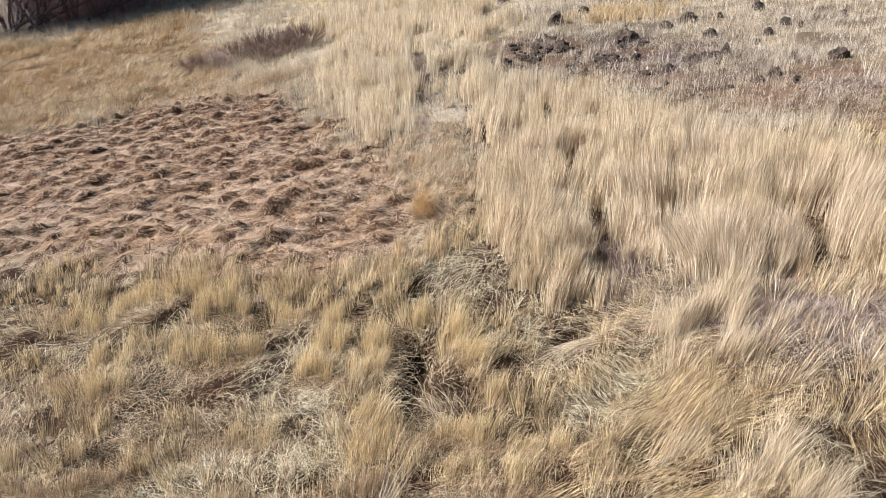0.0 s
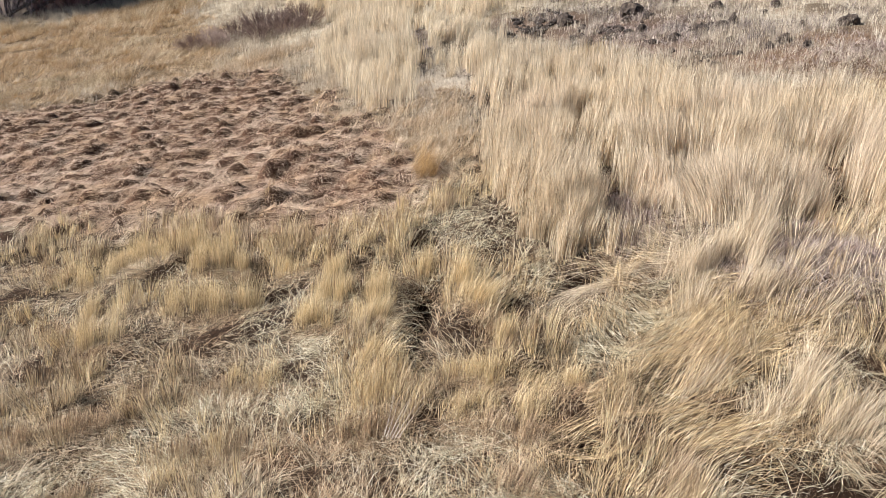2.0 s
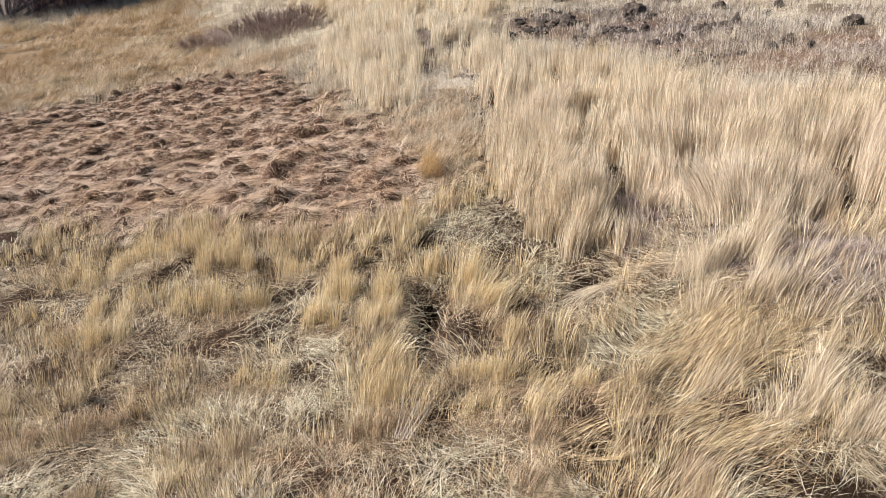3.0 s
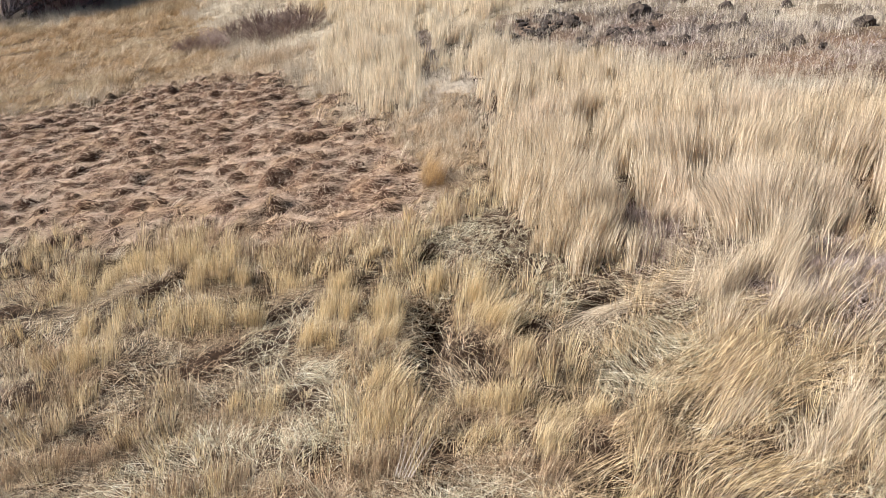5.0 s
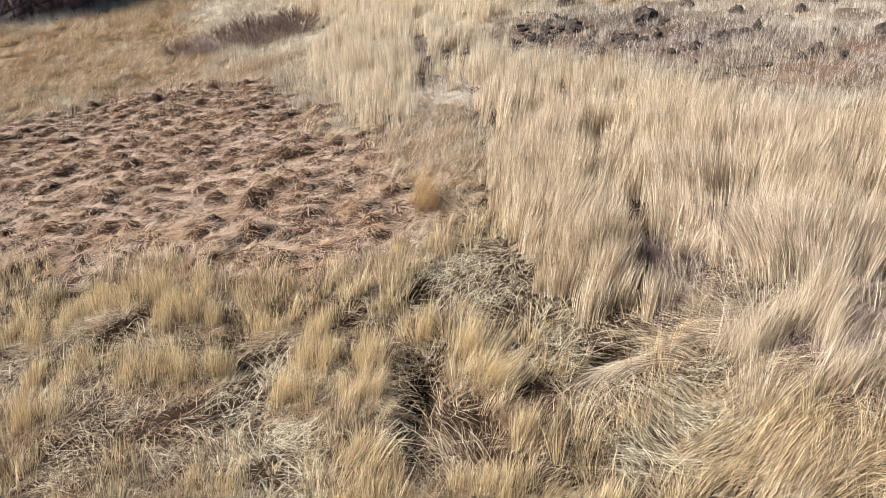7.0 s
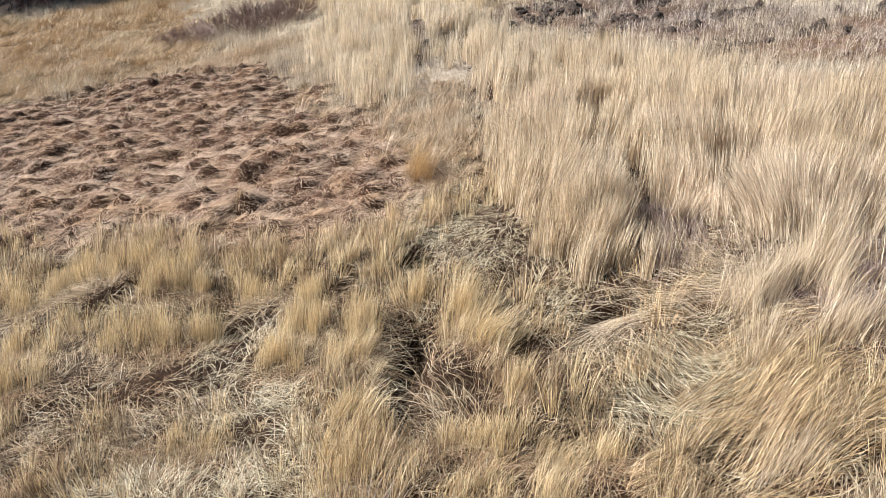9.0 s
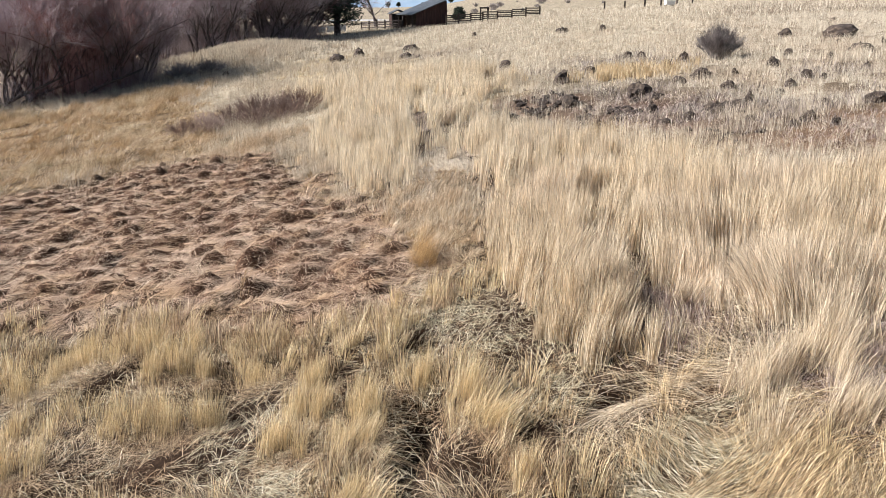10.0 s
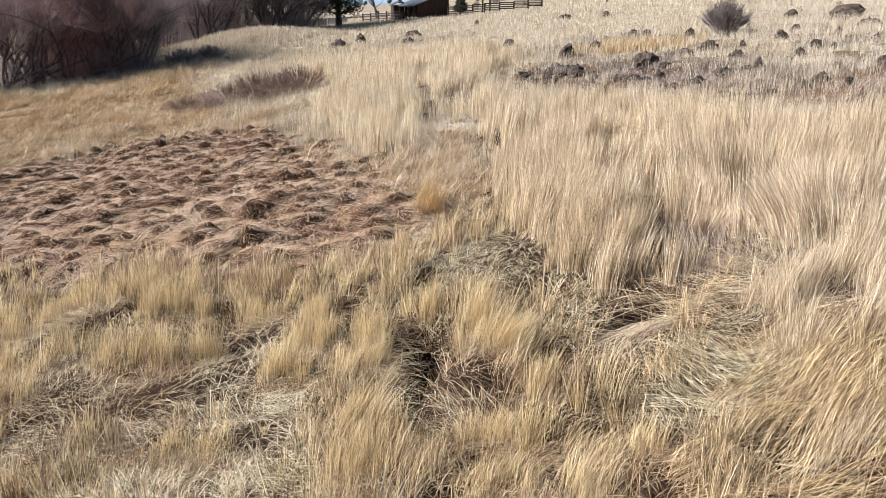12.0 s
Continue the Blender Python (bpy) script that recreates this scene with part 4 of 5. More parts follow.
def bare_tree(name, seed, height, trunks, spread, twigs, twig_mat, label, thick=0.16, foot=18):
    """A leafless tree or many-stemmed willow: bent trunks, limbs that fork, and a haze of fine twigs."""
    rnd = random.Random(seed)
    woods, limb, fine = [], ([], []), ([], [])
    tips = []

    def grow(p, d, length, r, level):
        steps = 4 if level < 1 else 3 if level < 2 else 2
        for s in range(steps):
            d = (d + Vector((rnd.gauss(0, 0.16), rnd.gauss(0, 0.16), rnd.gauss(0.06, 0.1)))).normalized()
            q, rq = p + d * length / steps, r * (1 - 0.75 / steps)
            tube(*(woods[-1] if level == 0 else limb), p, q, r, rq, 6 if level == 0 else 4 if level == 1 else 3)
            if level >= 1 or trunks > 1:
                tips.append((q, d))
            if level < 2 or (level == 2 and trunks < 4 and s):
                if s >= (1 if level == 0 else 0):
                    for _ in range(2 if level < 1 else 1):
                        side = Vector((rnd.gauss(0, 1), rnd.gauss(0, 1), rnd.gauss(0.25, 0.5))).normalized()
                        grow(q, (d * 0.65 + side * spread).normalized(), length * rnd.uniform(0.45, 0.75), rq * 0.55, level + 1)
            p, r = q, rq

    for k in range(trunks):
        a = rnd.random() * 6.3
        woods.append(([], []))
        lean = 0.12 if trunks == 1 else rnd.uniform(0.15, 0.55)
        grow(Vector((0.25 * math.cos(a) * (trunks > 1), 0.25 * math.sin(a) * (trunks > 1), -0.3)),
             Vector((lean * math.cos(a), lean * math.sin(a), 1)).normalized(), height * rnd.uniform(0.45, 0.62), thick * height / 6 * rnd.uniform(0.7, 1), 0)
    v, f = fine
    for k in range(twigs):
        p, d = tips[rnd.randrange(len(tips))]
        if k % foot == 0:                                                  # brush round the foot
            a, r = rnd.random() * 6.3, 2.6 * math.sqrt(rnd.random())
            p, d = Vector((r * math.cos(a), r * math.sin(a), rnd.random() ** 2 * 2.2 - 0.1)), Vector((0.3 * math.cos(a), 0.3 * math.sin(a), 1))
        d = (d + Vector((rnd.gauss(0, 0.6), rnd.gauss(0, 0.6), rnd.gauss(0.25, 0.45)))).normalized()
        length, w = rnd.uniform(0.7, 2.2), d.orthogonal().normalized() * rnd.uniform(0.004, 0.01)
        w.rotate(Matrix.Rotation(rnd.random() * 3.1, 3, d))
        n = len(v)
        v += [p - w, p + w, p + d * length + Vector((rnd.gauss(0, 0.1), rnd.gauss(0, 0.1), 0.05))]
        f.append((n, n + 1, n + 2))
    top = tagged(new(name), label, "tree", "thicket along the creek")
    for wood in woods:
        part("trunk", mesh_of("trunk", wood[0], wood[1], M_BARK, True), top)
    part("branch_network", mesh_of("branch_network", limb[0], limb[1], M_BARK, True), top)
    part("twig_haze", mesh_of("twig_haze", v, f, twig_mat), top, "fine bare twigs")
    return top


def plant(ob, x, y, turn, size):
    ob.matrix_basis = Matrix.LocRotScale((x, y, float(relief(x, min(y, 600))) - 0.05), Euler((0, 0, turn)), (size,) * 3)
    return ob


def plant_copy(ob, x, y, turn, size):
    c = copy_thing(ob, Matrix.Identity(4))
    return plant(c, x, y, turn, size)


TREES = [bare_tree("bare_cottonwood", 3, 12, 2, 0.75, 5600, M_DARKTWIG, "tall leafless dark cottonwood in the creekside thicket", 0.18, 6),
         bare_tree("bare_willow", 4, 8, 7, 0.6, 8000, M_TWIG, "leafless grey-purple willow clump with many stems", 0.1),
         bare_tree("red_willow", 5, 7, 8, 0.55, 8000, M_WILLOW, "leafless red-stemmed willow clump in the thicket", 0.09, 5),
         bare_tree("bare_willow", 6, 10, 5, 0.65, 8000, M_DARKTWIG, "tall leafless willow with forked dark stems", 0.12, 5)]
WOOD = [(1, -35.5, 51, 1.2), (1, -33.8, 52.5, 1.15), (1, -32, 53.5, 1.2), (2, -30.2, 54.8, 1.3), (2, -28.6, 56, 1.2), (3, -27.3, 57.6, 1.0), (3, -26.6, 59.4, 0.85), (1, -27, 62, 0.8),
        (3, -30, 58.5, 1.3), (1, -34.5, 56, 1.4), (0, -29.5, 62.5, 0.95), (3, -34, 63, 1.2), (3, -36, 69, 0.9), (0, -39, 74, 0.8), (3, -37, 77, 0.8), (1, -34, 84, 0.9), (3, -31, 87, 1.0), (2, -35, 81, 0.9), (2, -35.5, 66, 1.0)]
WOOD += [(1, -29, 88, 1.5), (0, -27, 92, 1.1), (3, -25, 96, 1.3), (1, -23, 99, 1.6), (0, -24.2, 102, 1.2), (3, -23, 105, 1.4), (2, -22.6, 108, 1.4), (1, -26.5, 104, 1.6), (0, -30, 100, 1.2), (3, -36, 92, 1.3), (0, -39, 80, 1.2),
         (3, -33, 96, 1.4), (1, -37, 104, 1.6), (0, -26, 110, 1.2), (1, -33.5, 101, 1.8), (3, -38, 98, 1.6), (1, -28, 112, 1.8), (2, -29.5, 95, 1.4)]
used = set()
for n, (k, tx, ty, size) in enumerate(WOOD):
    (plant_copy if k in used else plant)(TREES[k], tx, ty, n * 2.4, size)
    used.add(k)


def leaning_trunk(seed, label):
    """A bare stem that has fallen half over and forks near its tip."""
    rnd = random.Random(seed)
    v, f, bv, bf = [], [], [], []
    line = []
    p, d, r = Vector((0, 0, -0.2)), Vector((rnd.uniform(0.6, 1.0), rnd.uniform(-0.3, 0.3), 0.7)).normalized(), 0.16
    for k in range(7):
        d = (d + Vector((0.12, rnd.gauss(0, 0.1), -0.09 + 0.03 * k))).normalized()
        q = p + d * 0.75
        line.append((p, r))
        if k > 1:
            e = (d + Vector((rnd.gauss(0, 0.4), rnd.gauss(0, 0.4), 0.8))).normalized()
            tube(bv, bf, q, q + e * rnd.uniform(0.8, 1.8), r * 0.5, r * 0.15, 4)
        p, r = q, r * 0.86
    line.append((p, r))
    for k, (c, r) in enumerate(line):                                   # one unbroken bent stem
        along = (line[min(k + 1, 7)][0] - line[max(k - 1, 0)][0]).normalized()
        side = along.cross(Vector((0, 1, 0))).normalized()
        up = side.cross(along)
        v += [c + r * (side * math.cos(a * 6.2832 / 7) + up * math.sin(a * 6.2832 / 7)) for a in range(7)]
        if k:
            for a in range(7):
                b, w = 7 * (k - 1) + a, 7 * (k - 1) + (a + 1) % 7
                f += [(b, w, w + 7), (b, w + 7, b + 7)]
    f += [(49, 49 + a, 50 + a) for a in range(1, 6)]
    top = tagged(new("leaning_trunk"), label, "trunk", "fallen stems at the thicket")
    part("stem", mesh_of("stem", v, f, M_BARK, True), top)
    part("side_branch", mesh_of("side_branch", bv, bf, M_BARK, True), top)
    return top


for n, (tx, ty, turn) in enumerate([(-33.8, 50.8, 0.1), (-32.6, 51.6, 0.5), (-30.6, 52.6, 2.6), (-29.2, 53.6, 0.2), (-34.6, 50.2, 2.2)]):
    plant(leaning_trunk(60 + n, "dark leaning bare trunk at the thicket's foot"), tx, ty, turn, 1.1)


def juniper(seed, height, label, name="juniper_tree"):
    """A dark evergreen: short trunk, sweeping limbs, many small sprays of needles."""
    rnd = random.Random(seed)
    wood, v, f = ([], []), [], []
    tube(*wood, Vector((0, 0, -0.3)), Vector((0.1, 0, height * 0.5)), 0.045 * height, 0.025 * height, 7)
    for k in range(38):
        z = height * rnd.uniform(0.18, 0.85)
        a, reach = rnd.random() * 6.3, height * 0.42 * (1.05 - (z / height) ** 1.6) * rnd.uniform(0.6, 1.1)
        p0, p1 = Vector((0, 0, z * 0.7)), Vector((reach * math.cos(a), reach * math.sin(a), z + reach * 0.15))
        tube(*wood, p0, p1, 0.012 * height, 0.004 * height, 4)
        for _ in range(210):
            c = p0.lerp(p1, rnd.uniform(0.35, 1.1)) + Vector((rnd.gauss(0, 0.3), rnd.gauss(0, 0.3), rnd.gauss(0.1, 0.25))) * height / 6
            d, n = Vector((rnd.gauss(0, 1), rnd.gauss(0, 1), rnd.gauss(0.3, 0.8))).normalized(), len(v)
            w = d.orthogonal().normalized() * 0.07
            v += [c - w, c + w, c + d * rnd.uniform(0.2, 0.45)]
            f.append((n, n + 1, n + 2))
    top = tagged(new(name), label, "tree")
    part("trunk", mesh_of("trunk", wood[0], wood[1], M_BARK, True), top)
    part("crown", mesh_of("crown", v, f, M_NEEDLE), top, "dark green needle sprays")
    return top


plant(juniper(11, 8, "dark spreading juniper near the ranch buildings"), -18.2, 112, 0.4, 1.55)
plant(bare_tree("bare_elm", 15, 9, 2, 0.7, 3500, M_TWIG, "bare grey-brown tree beside the shed"), -14.2, 128, 1.0, 1.0)
plant(juniper(12, 2.6, "small round juniper bush behind the corral", "juniper_bush"), 0.4, 124, 0.4, 1.0)


def shrub(name, seed, w, h, stems, mat, label, thick=0.008):
    """A twiggy shrub: stems rise from the crown and fork."""
    rnd = random.Random(seed)
    top = tagged(new(name), label, "shrub")
    stem, v, f = ([], []), [], []
    for _ in range(stems):
        a, out = rnd.random() * 6.3, rnd.random() ** 0.6
        p = Vector((0.12 * w * math.cos(a) * out, 0.12 * w * math.sin(a) * out, -0.03))
        q = Vector((0.42 * w * out * math.cos(a), 0.42 * w * out * math.sin(a), h * (1 - 0.45 * out * out) * rnd.uniform(0.5, 0.85)))
        m = p.lerp(q, 0.5) + Vector((rnd.gauss(0, 0.05), rnd.gauss(0, 0.05), 0.06)) * h
        tube(*stem, p, m, thick * 1.5, thick, 4)
        tube(*stem, m, q, thick, thick * 0.6, 4)
        for _ in range(16):
            b = m.lerp(q, rnd.random() * 1.1)
            d = ((q - p).normalized() + Vector((rnd.gauss(0, 0.45), rnd.gauss(0, 0.45), rnd.gauss(0.2, 0.3)))).normalized()
            s, n = d.orthogonal().normalized() * rnd.uniform(0.5, 1) * thick, len(v)
            v += [b - s, b + s, b + d * h * rnd.uniform(0.12, 0.3)]
            f.append((n, n + 1, n + 2))
    part("woody_base", mesh_of("woody_base", stem[0], stem[1], mat, True), top)
    part("twig_haze", mesh_of("twig_haze", v, f, mat), top)
    return top


plant(shrub("sagebrush", 21, 2.3, 1.75, 220, M_SAGE, "large rounded grey sagebrush on the stony hillside", 0.012), 11.5, 31.6, 0, 1)
M_BROWNTWIG = plain("brown_rose_twigs", [(0.15, 0.1, 0.085), (0.29, 0.21, 0.18), (0.45, 0.36, 0.31)], 0.4, 0.85, 0.1)
brown = shrub("wild_rose_shrub", 22, 2.5, 1.05, 90, M_BROWNTWIG, "low brown leafless shrub in pale grass", 0.007)
spots = [(-12.9, 32.6, 0.9), (-12, 33.2, 1.0), (-10.9, 33.6, 1.1), (-9.8, 34.2, 1.3), (-8.7, 34.6, 1.3), (-7.7, 34.4, 1.3), (-11.4, 32.4, 0.9), (-9.6, 32.8, 1.0), (-8.3, 33.2, 1.1)]
for n, (tx, ty, size) in enumerate(spots):
    tagged((plant_copy if n else plant)(brown, tx, ty, n * 1.9, 1.05 * size), group="shrub thicket")
brush = shrub("brush_pile", 23, 3.6, 1.5, 150, M_SAGE, "tangled grey brush pile of fallen branches at the thicket", 0.014)
plant(brush, -23.2, 60.6, 0, 1)
plant_copy(brush, -21.4, 62.4, 2, 0.9)


def fallen_stalks(x, y, turn):
    """A few grey weed stalks that have fallen over together."""
    rnd = random.Random(77)
    top = tagged(new("fallen_stalk_bundle"), "grey dead weed stalks fallen over on trampled litter", "dead stalks")
    top.matrix_basis = Matrix.LocRotScale((x, y, float(relief(x, y)) + 0.1), Euler((0, 0, turn)), None)
    for k in range(6):
        v, f = [], []
        p, d = Vector((rnd.uniform(-0.03, 0.03), 0.03 * (k - 2.5), 0)), Vector((1, 0.06 * (k - 2.5), 0.25)).normalized()
        for j in range(4):
            q = p + d * rnd.uniform(0.14, 0.2)
            tube(v, f, p, q, 0.006 - 0.001 * j, 0.005 - 0.001 * j, 5)
            p, d = q, (d + Vector((0, rnd.gauss(0, 0.05), -0.12))).normalized()
        part("stalk", mesh_of("stalk", v, f, M_STALK, True), top)


M_STALK = plain("grey_stalk", [(0.3, 0.24, 0.2), (0.5, 0.42, 0.36), (0.66, 0.58, 0.5)], 0.1, 0.8, 0.2)
fallen_stalks(-0.58, 3.07, 1.25)

# ---- rocks ----
def rock_mesh(seed):
    bm = bmesh.new()
    bmesh.ops.create_icosphere(bm, subdivisions=3, radius=0.5)
    off = Vector((seed * 7.3, seed * 3.1, 0))
    for v in bm.verts:
        k = 1 + 0.3 * noise.noise(v.co * 2.2 + off) + 0.16 * noise.noise(v.co * 6 + off)
        v.co *= k
        step = 0.22
        v.co.z = v.co.z * 0.5 + 0.5 * round(v.co.z / step) * step
        v.co.x = v.co.x * 0.6 + 0.4 * round(v.co.x / 0.3) * 0.3
    return from_bm("rock", bm, M_ROCK, False)


ROCKS = [rock_mesh(s) for s in range(1, 7)]


def lay_rock(n, x, y, w, h, label, group):
    ob = new("rock", ROCKS[n % len(ROCKS)])
    ob.location = (x, y, float(relief(x, y)) + 0.12 * h)
    ob.rotation_euler = (0.2 * math.sin(n * 3.7), 0.2 * math.cos(n * 2.9), n * 1.7)
    ob.scale = (w * 1.0, w * 0.85, h * 1.3)
    tagged(ob, label, "rock", group)


BENCH = [(-9.9, 60.1, 1.28, 0.9), (-8.3, 61.9, 1.11, 1.0), (-3.8, 61, 1.48, 0.85), (-3.9, 56, 1.09, 0.5), (-5.8, 47.3, 0.5, 0.55), (2.6, 37.4, 0.68, 0.7),
         (9.2, 64.2, 1.15, 0.6), (12.2, 61.6, 0.6, 0.6), (1.8, 73.6, 0.5, 0.5), (-18.9, 58.6, 0.6, 0.5)]
HILL = [(4.3, 28.7, 0.78, 0.6), (5.7, 30.2, 0.45, 0.42), (8.2, 26, 0.6, 0.32), (9.2, 26.6, 0.72, 0.5), (10.5, 26.8, 0.3, 0.32), (12.2, 27.5, 0.52, 0.42), (18.3, 40.8, 0.7, 0.5),
        (20, 38.2, 1.75, 0.75), (17.1, 30.7, 0.95, 0.5), (14.4, 25.1, 0.42, 0.4), (12, 24.2, 0.42, 0.36), (12.3, 23.7, 0.3, 0.25), (11, 23.2, 0.3, 0.28), (10.2, 22.1, 0.42, 0.3),
        (11.3, 18.7, 0.58, 0.38), (8.9, 30.2, 0.42, 0.36), (8.3, 35, 0.45, 0.45), (8.9, 34.6, 0.4, 0.36), (10.1, 31.9, 0.42, 0.36), (14.2, 30.8, 0.36, 0.45)]
OUTCROP = [(6.3, 24.1, 0.85, 0.6), (4, 24.4, 0.65, 0.42), (6.2, 21.9, 0.42, 0.32), (7.6, 20.3, 0.68, 0.32), (8.8, 20.9, 0.4, 0.48), (8.4, 20.7, 0.4, 0.3), (9.1, 23.5, 0.52, 0.32),
           (6.7, 19.7, 0.32, 0.28), (10.3, 19.4, 0.22, 0.26), (9.2, 17.9, 0.42, 0.28), (8.7, 17.6, 0.26, 0.22), (9.4, 16.9, 0.26, 0.24), (8.1, 18.9, 0.28, 0.2), (15, 28.8, 0.26, 0.28),
           (25.4, 50, 0.5, 0.45), (17.9, 34.1, 0.3, 0.32), (19.5, 33.4, 0.36, 0.32)]
count = 0
for spots, label, group in ((BENCH, "dark basalt boulder standing in pale bench grass", "boulders on the bench"), (HILL, "lichened brown basalt rock among hillside grass", "rocks on the hillside"),
                            (OUTCROP, "dark weathered basalt block in the stony outcrop", "rocks of the outcrop")):
    for spot in spots:
        lay_rock(count, *spot, label, group)
        count += 1

def rubble():
    """Loose dark clods and stones of the outcrop."""
    bm = bmesh.new()
    bmesh.ops.create_icosphere(bm, subdivisions=1, radius=0.5)
    base = np.array([v.co[:] for v in bm.verts])
    tri = np.array([[v.index for v in f.verts] for f in bm.faces])
    bm.free()
    x, y = scatter(9000, 15.5, 28)
    wx, wy = wobble(x, y)
    keep = (inside(wx, wy, ROCKY) > -0.3) & (rng.random(len(x)) < np.clip(vnoise(x, y, 0.9, 6) * 3 - 1.1, 0, 0.95))
    x, y = x[keep], y[keep]
    n = len(x)
    size = 0.07 + 0.3 * rng.random(n) ** 2.5
    v = base[None] * (0.7 + 0.6 * rng.random((n, len(base), 1))) * size[:, None, None] * np.array([1.1, 1.0, 0.75])
    v = v + np.stack([x, y, relief(x, y) + 0.1 * size], -1)[:, None]
    stuff("rubble", mesh_of("rubble", v.reshape(-1, 3), (np.arange(n)[:, None, None] * len(base) + tri).reshape(-1, 3), M_ROCK), "loose dark basalt rubble and clods", "rubble")


rubble()


def rusty_stands():
    """Two stands of rust-tinged stems in the tall grass."""
    x, y = np.concatenate([rng.normal(RUST_A[0], 2.0, 110), rng.normal(RUST_B[0], 0.6, 45)]), np.concatenate([rng.normal(RUST_A[1], 1.6, 110), rng.normal(RUST_B[1], 0.5, 45)])
    m = len(x)
    px, py, rise, reach, az = stems(x, y, 30, 0.1 + 0.2 * rng.random(m), 0.6 + 0.4 * rng.random(m), 0.2 * rng.random(m), rng.random(m) * 6.3, 0.4)
    stuff("rusty_stands", blade_mesh("rusty_stands", stand(px, py), reach, rise, az, width_at(py, 0.0034), M_TAWNY, 0.1, segs=1), "rust-tinged stems among pale tall grass")


def tawny_patch():
    x, y = rng.normal(7.4, 1.0, 170), rng.normal(29.2, 0.8, 170)
    px, py, rise, reach, az = stems(x, y, 22, 0.1 + 0.15 * rng.random(170), 0.45 + 0.25 * rng.random(170), 0.3 * rng.random(170), rng.random(170) * 6.3, 0.4)
    stuff("tawny_grass", blade_mesh("tawny_grass", stand(px, py), reach, rise, az, width_at(py, 0.0036), M_TAWNY, 0.15), "tawny orange grass patch above the outcrop")


RUST_A, RUST_B = (-3.6, 37.2), (3.6, 18.2)
rusty_stands()
tawny_patch()

# ---- ranch ----
def barn():
    """A shed-roofed barn: boarded walls, posts before an open bay, a sloping metal roof."""
    w, d, lo, hi = 5.2, 6.5, 1.9, 3.8
    top = tagged(new("barn"), "dark red-brown shed-roofed barn with grey metal roof", "barn")
    slope = math.atan2(hi - lo, w)
    for n in range(19):                                                 # boards of the front, up to the roof's line
        x = -w / 2 + (n + 0.5) * w / 19
        h = lo + (x + w / 2) / w * (hi - lo) - 0.1
        part("board", box("board", (w / 19 - 0.02, 0.05, h), (x, 0, h / 2), M_REDWOOD, 0.008), top)
        part("board", box("board", (w / 19 - 0.02, 0.05, h), (x, d, h / 2), M_REDWOOD, 0.008), top)
    part("side_wall", box("side_wall", (0.12, d - 0.1, hi - 0.15), (w / 2 - 0.06, d / 2, (hi - 0.15) / 2), M_REDWOOD), top)
    part("side_wall", box("side_wall", (0.1, d - 0.1, lo - 0.1), (-w / 2 + 1.2, d / 2, (lo - 0.1) / 2), M_WOOD), top)
    for k in range(4):
        part("post", box("post", (0.16, 0.16, lo), (-w / 2 - 0.5, 0.2 + k * (d - 0.4) / 3, lo / 2 - 0.1), M_WOOD), top)
    long = math.hypot(w + 1.4, (hi - lo) * (w + 1.4) / w)
    part("roof", box("roof", (long, d + 0.9, 0.12), (-0.1, d / 2, (hi + lo) / 2 + 0.05), M_ROOF, 0.02, Matrix.Rotation(-slope, 4, "Y")), top)
    return top


def put(ob, x, y, turn, lift=0.0):
    ob.matrix_basis = pose(x, y, float(relief(x, y)) + lift, 0, 0, turn)
    return ob


put(barn(), -3.9, 114, 24)


def shed():
    top = tagged(new("shed"), "small dark wooden shed with pitched roof beside the barn", "shed")
    part("wall", box("wall", (2.3, 0.12, 2.2), (0, 0, 1.1), M_WOOD), top)
    part("wall", box("wall", (2.3, 0.12, 2.2), (0, 2.4, 1.1), M_WOOD), top)
    part("wall", box("wall", (0.12, 2.28, 2.2), (-1.09, 1.2, 1.1), M_REDWOOD), top)
    part("wall", box("wall", (0.12, 2.28, 2.2), (1.09, 1.2, 1.1), M_WOOD), top)
    for s in (-1, 1):
        part("roof_slope", box("roof_slope", (1.55, 2.9, 0.1), (s * 0.68, 1.2, 2.5), M_ROOF, 0.02, Matrix.Rotation(s * 0.42, 4, "Y")), top)
    part("door", box("door", (0.9, 0.06, 1.9), (0.2, -0.1, 0.95), M_WOOD), top)
    return top


put(shed(), -9.3, 119, 15)


def rail_fence(points, rails, height, label, every=2.4, name="rail_fence", mat=None):
    """Posts and rails along a line."""
    top = tagged(new(name), label, "fence")
    mat = mat or M_WOOD
    rnd = random.Random(len(points) * 31 + rails)
    for (ax, ay), (bx, by) in zip(points, points[1:]):
        n = max(1, round(math.hypot(bx - ax, by - ay) / every))
        for k in range(n + 1):
            x, y = ax + (bx - ax) * k / n, ay + (by - ay) * k / n
            z, h = float(relief(x, y)), height * rnd.uniform(0.95, 1.35)
            part("post", box("post", (0.24, 0.24, h + 0.4), (x, y, z + h / 2 - 0.2), mat, 0.03), top)
            if k < n and rails:
                x2, y2 = ax + (bx - ax) * (k + 1) / n, ay + (by - ay) * (k + 1) / n
                z2, long, a = float(relief(x2, y2)), math.hypot(bx - ax, by - ay) / n, math.atan2(by - ay, bx - ax)
                for r in range(rails):
                    u = height * (0.3 + 0.65 * r / max(1, rails - 1)) + rnd.uniform(-0.04, 0.04)
                    part("rail", box("rail", (long, 0.07, 0.16), ((x + x2) / 2, (y + y2) / 2 - 0.12, (z + z2) / 2 + u), mat, 0.02, Matrix.Rotation(a, 4, "Z")), top)
    return top


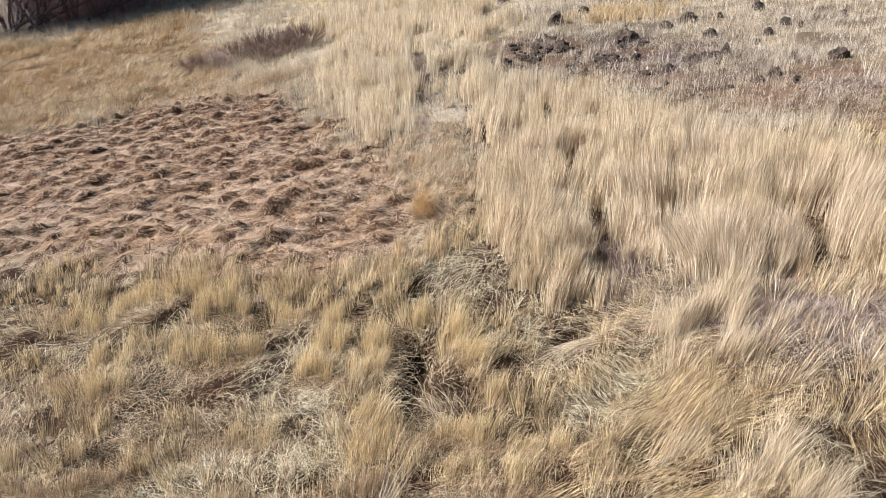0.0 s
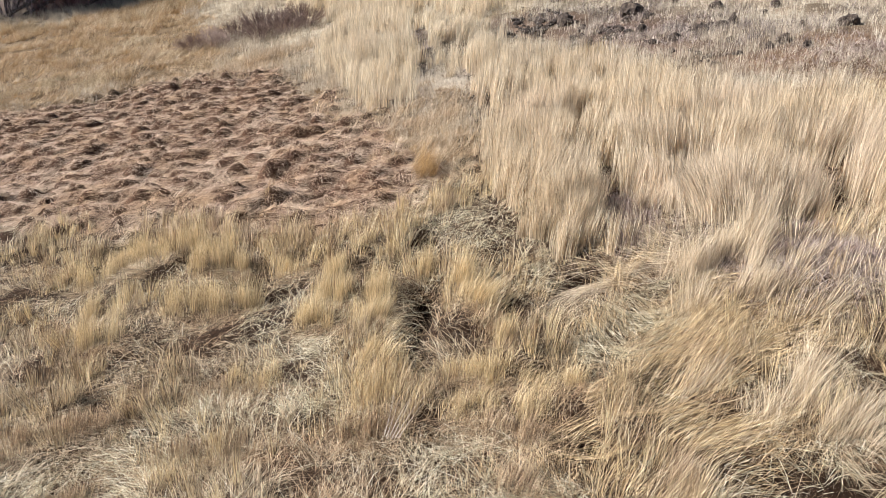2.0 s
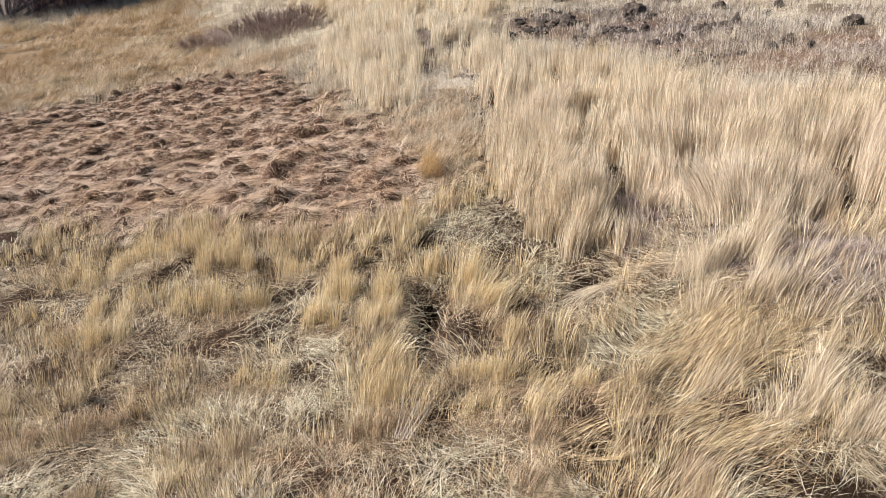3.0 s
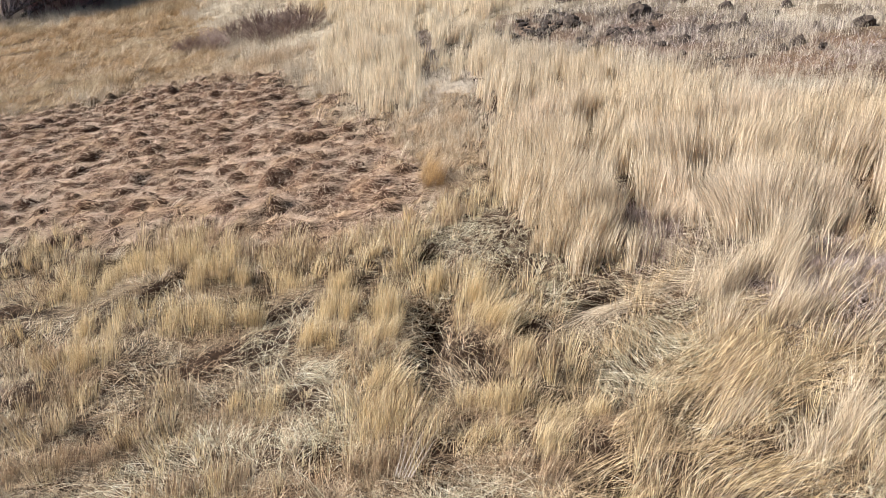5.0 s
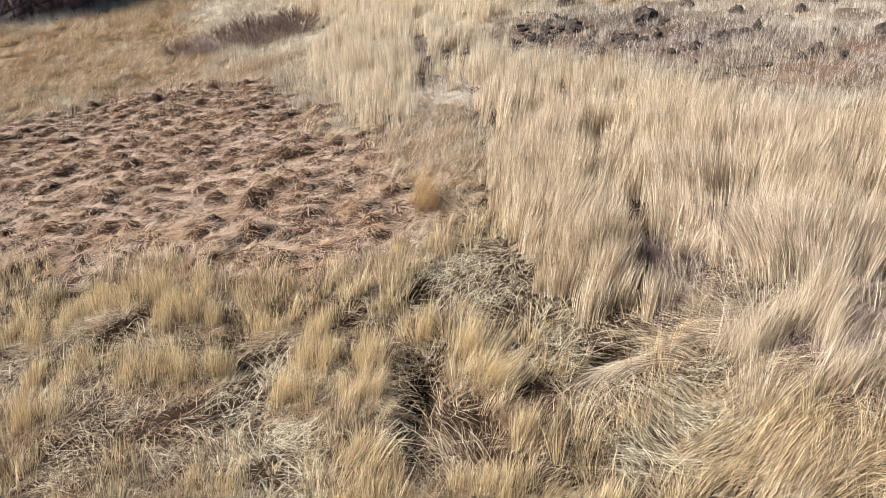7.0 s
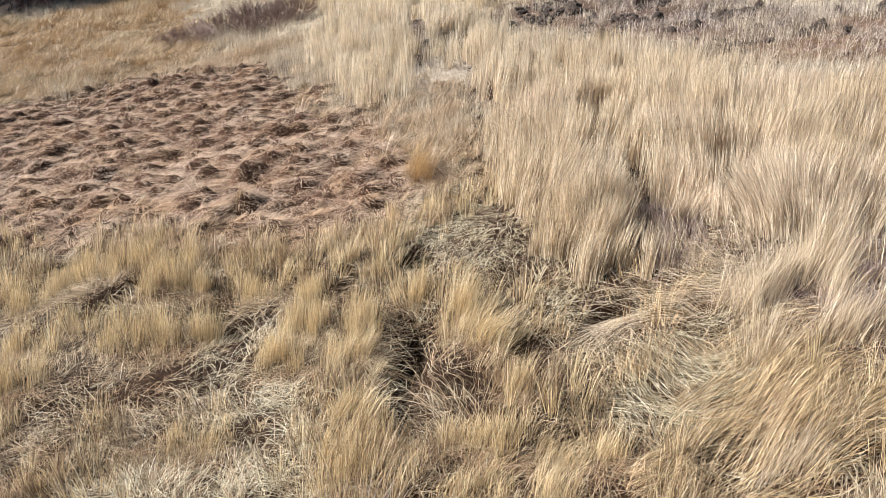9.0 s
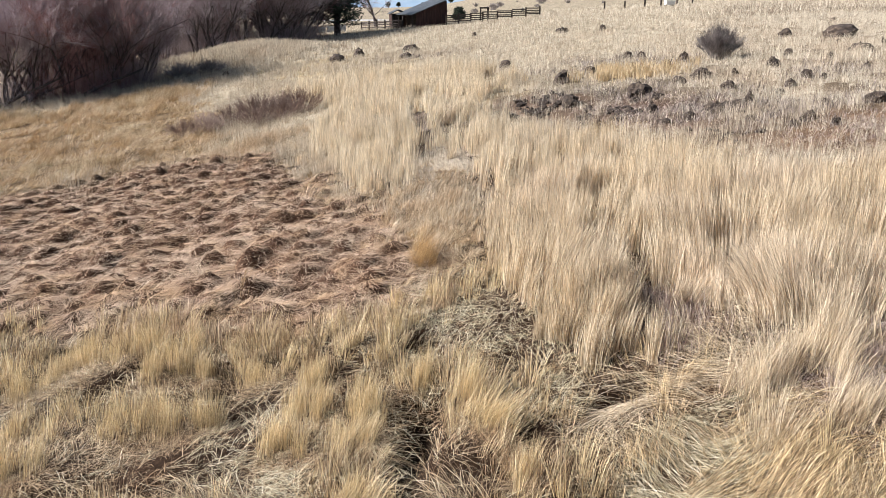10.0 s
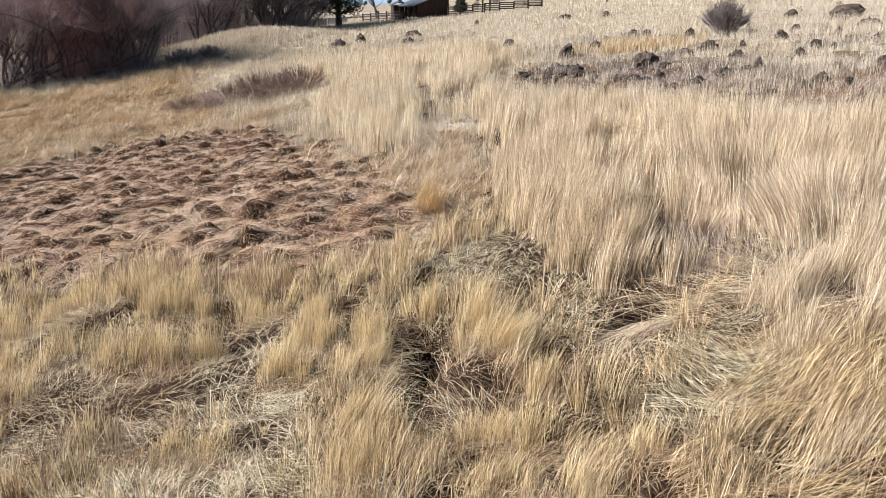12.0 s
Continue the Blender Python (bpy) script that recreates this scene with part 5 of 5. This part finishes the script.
rail_fence([(-1.6, 112.5), (4, 115), (13.3, 120)], 4, 1.35, "dark weathered pole corral fence beside the barn")
rail_fence([(-16, 124), (-8.6, 116)], 3, 1.2, "low dark rail fence before the shed", 2.0)
rail_fence([(24, 122), (31, 124), (40, 128)], 0, 1.1, "line of dark wooden fence posts on the ridge", 3.6, "fence_posts")


def gate_frame():
    top = tagged(new("gate_frame"), "tall dark timber gate frame in the corral", "gate")
    for x in (-0.6, 0.6):
        part("post", box("post", (0.22, 0.22, 2.1), (x, 0, 1.05), M_WOOD, 0.03), top)
    part("lintel", box("lintel", (1.5, 0.24, 0.22), (0, 0, 2.0), M_WOOD, 0.03), top)
    return top


put(gate_frame(), 4.2, 114.4, 20)


def stock_tank():
    top = tagged(new("stock_tank"), "white metal stock tank on the grassy ridge", "tank")
    part("body", box("body", (1.6, 0.8, 0.7), (0, 0, 0.5), M_WHITE, 0.08), top)
    part("rim", box("rim", (1.7, 0.9, 0.07), (0, 0, 0.86), M_WHITE, 0.02), top)
    for x in (-0.65, 0.65):
        part("leg", box("leg", (0.1, 0.7, 0.3), (x, 0, 0.05), M_WOOD), top)
    return top


put(stock_tank(), 34.5, 122, 10)
for n in range(4):
    ob = tagged(new("board_panel", box("board_panel", (1.5, 0.08, 1.0), (0, 0, 0.5), M_PANEL, 0.02)), "pale blue-grey board panel standing by the trees", "panel", "panels by the trees")
    put(ob, -24.5 + n * 1.7, 124, 8)

# ---- distance ----
def pond():
    bm = bmesh.new()
    bmesh.ops.create_circle(bm, cap_ends=True, segments=48, radius=1)
    for v in bm.verts:
        v.co.x *= 13 * (1 + 0.2 * noise.noise(v.co * 2))
        v.co.y *= 7 * (1 + 0.3 * noise.noise(v.co * 3 + Vector((4, 0, 0))))
    high = max(float(land(-24 + 13 * a, 158 + 7 * b)) for a in (-1, 0, 1) for b in (-1, 0, 1))
    ob = tagged(new("water", from_bm("water", bm, M_POND)), "pale frozen pond beyond the trees", "pond", kind="structure")
    ob.location = (-24, 158, high + 0.02)


pond()

far_sage = shrub("far_sagebrush", 31, 2.2, 1.3, 40, M_SAGE, "small grey sagebrush on the distant slope", 0.03)
FAR_SHRUBS = [(4, 170), (9, 185), (14, 160), (19, 178), (23, 205), (28, 190), (33, 170), (12, 210), (6, 240), (20, 250), (37, 215), (44, 185), (30, 240), (-3, 200), (-9, 230), (50, 230)]
for n, (tx, ty) in enumerate(FAR_SHRUBS):
    tagged((plant_copy if n else plant)(far_sage, tx, ty, n * 2.1, 1 + 0.5 * math.sin(n * 1.9)), group="shrubs on the distant slope")
far_tree = juniper(33, 6, "small dark conifer on the distant plain", "distant_conifer")
FAR_TREES = [(-56, 720), (-64, 700), (-34, 740), (-6, 700), (8, 690), (24, 730), (-90, 730), (44, 720)]
for n, (tx, ty) in enumerate(FAR_TREES):
    tagged((plant_copy if n else plant)(far_tree, tx, ty, n * 1.3, 1 + 0.3 * math.sin(n * 2.7)), group="conifers on the plain")


def mountains():
    x = np.linspace(-2600, 2600, 160)
    ridge = 60 + 150 * vnoise(x, x * 0, 700, 1) + 60 * vnoise(x, x * 0, 190, 2) + 20 * vnoise(x, x * 0, 60, 3)
    rows = [np.stack([x, np.full_like(x, 2900.0) + k * 400, ridge * k + 4 - 6 * (k == 0)], -1) for k in (0.0, 0.35, 0.7, 1.0)]
    v = np.concatenate(rows)
    a = (np.arange(3)[:, None] * 160 + np.arange(159)).ravel()
    tris = np.concatenate([np.stack([a, a + 1, a + 161], -1), np.stack([a, a + 161, a + 160], -1)])
    mat = plain("hazy_blue_hills", [(0.16, 0.24, 0.36), (0.22, 0.31, 0.43), (0.28, 0.37, 0.48)], 120, 1.0, 0.1)
    tagged(new("backdrop", mesh_of("backdrop", v, tris, mat, True)), "hazy blue mountains on the horizon", "mountains", kind="structure")


mountains()
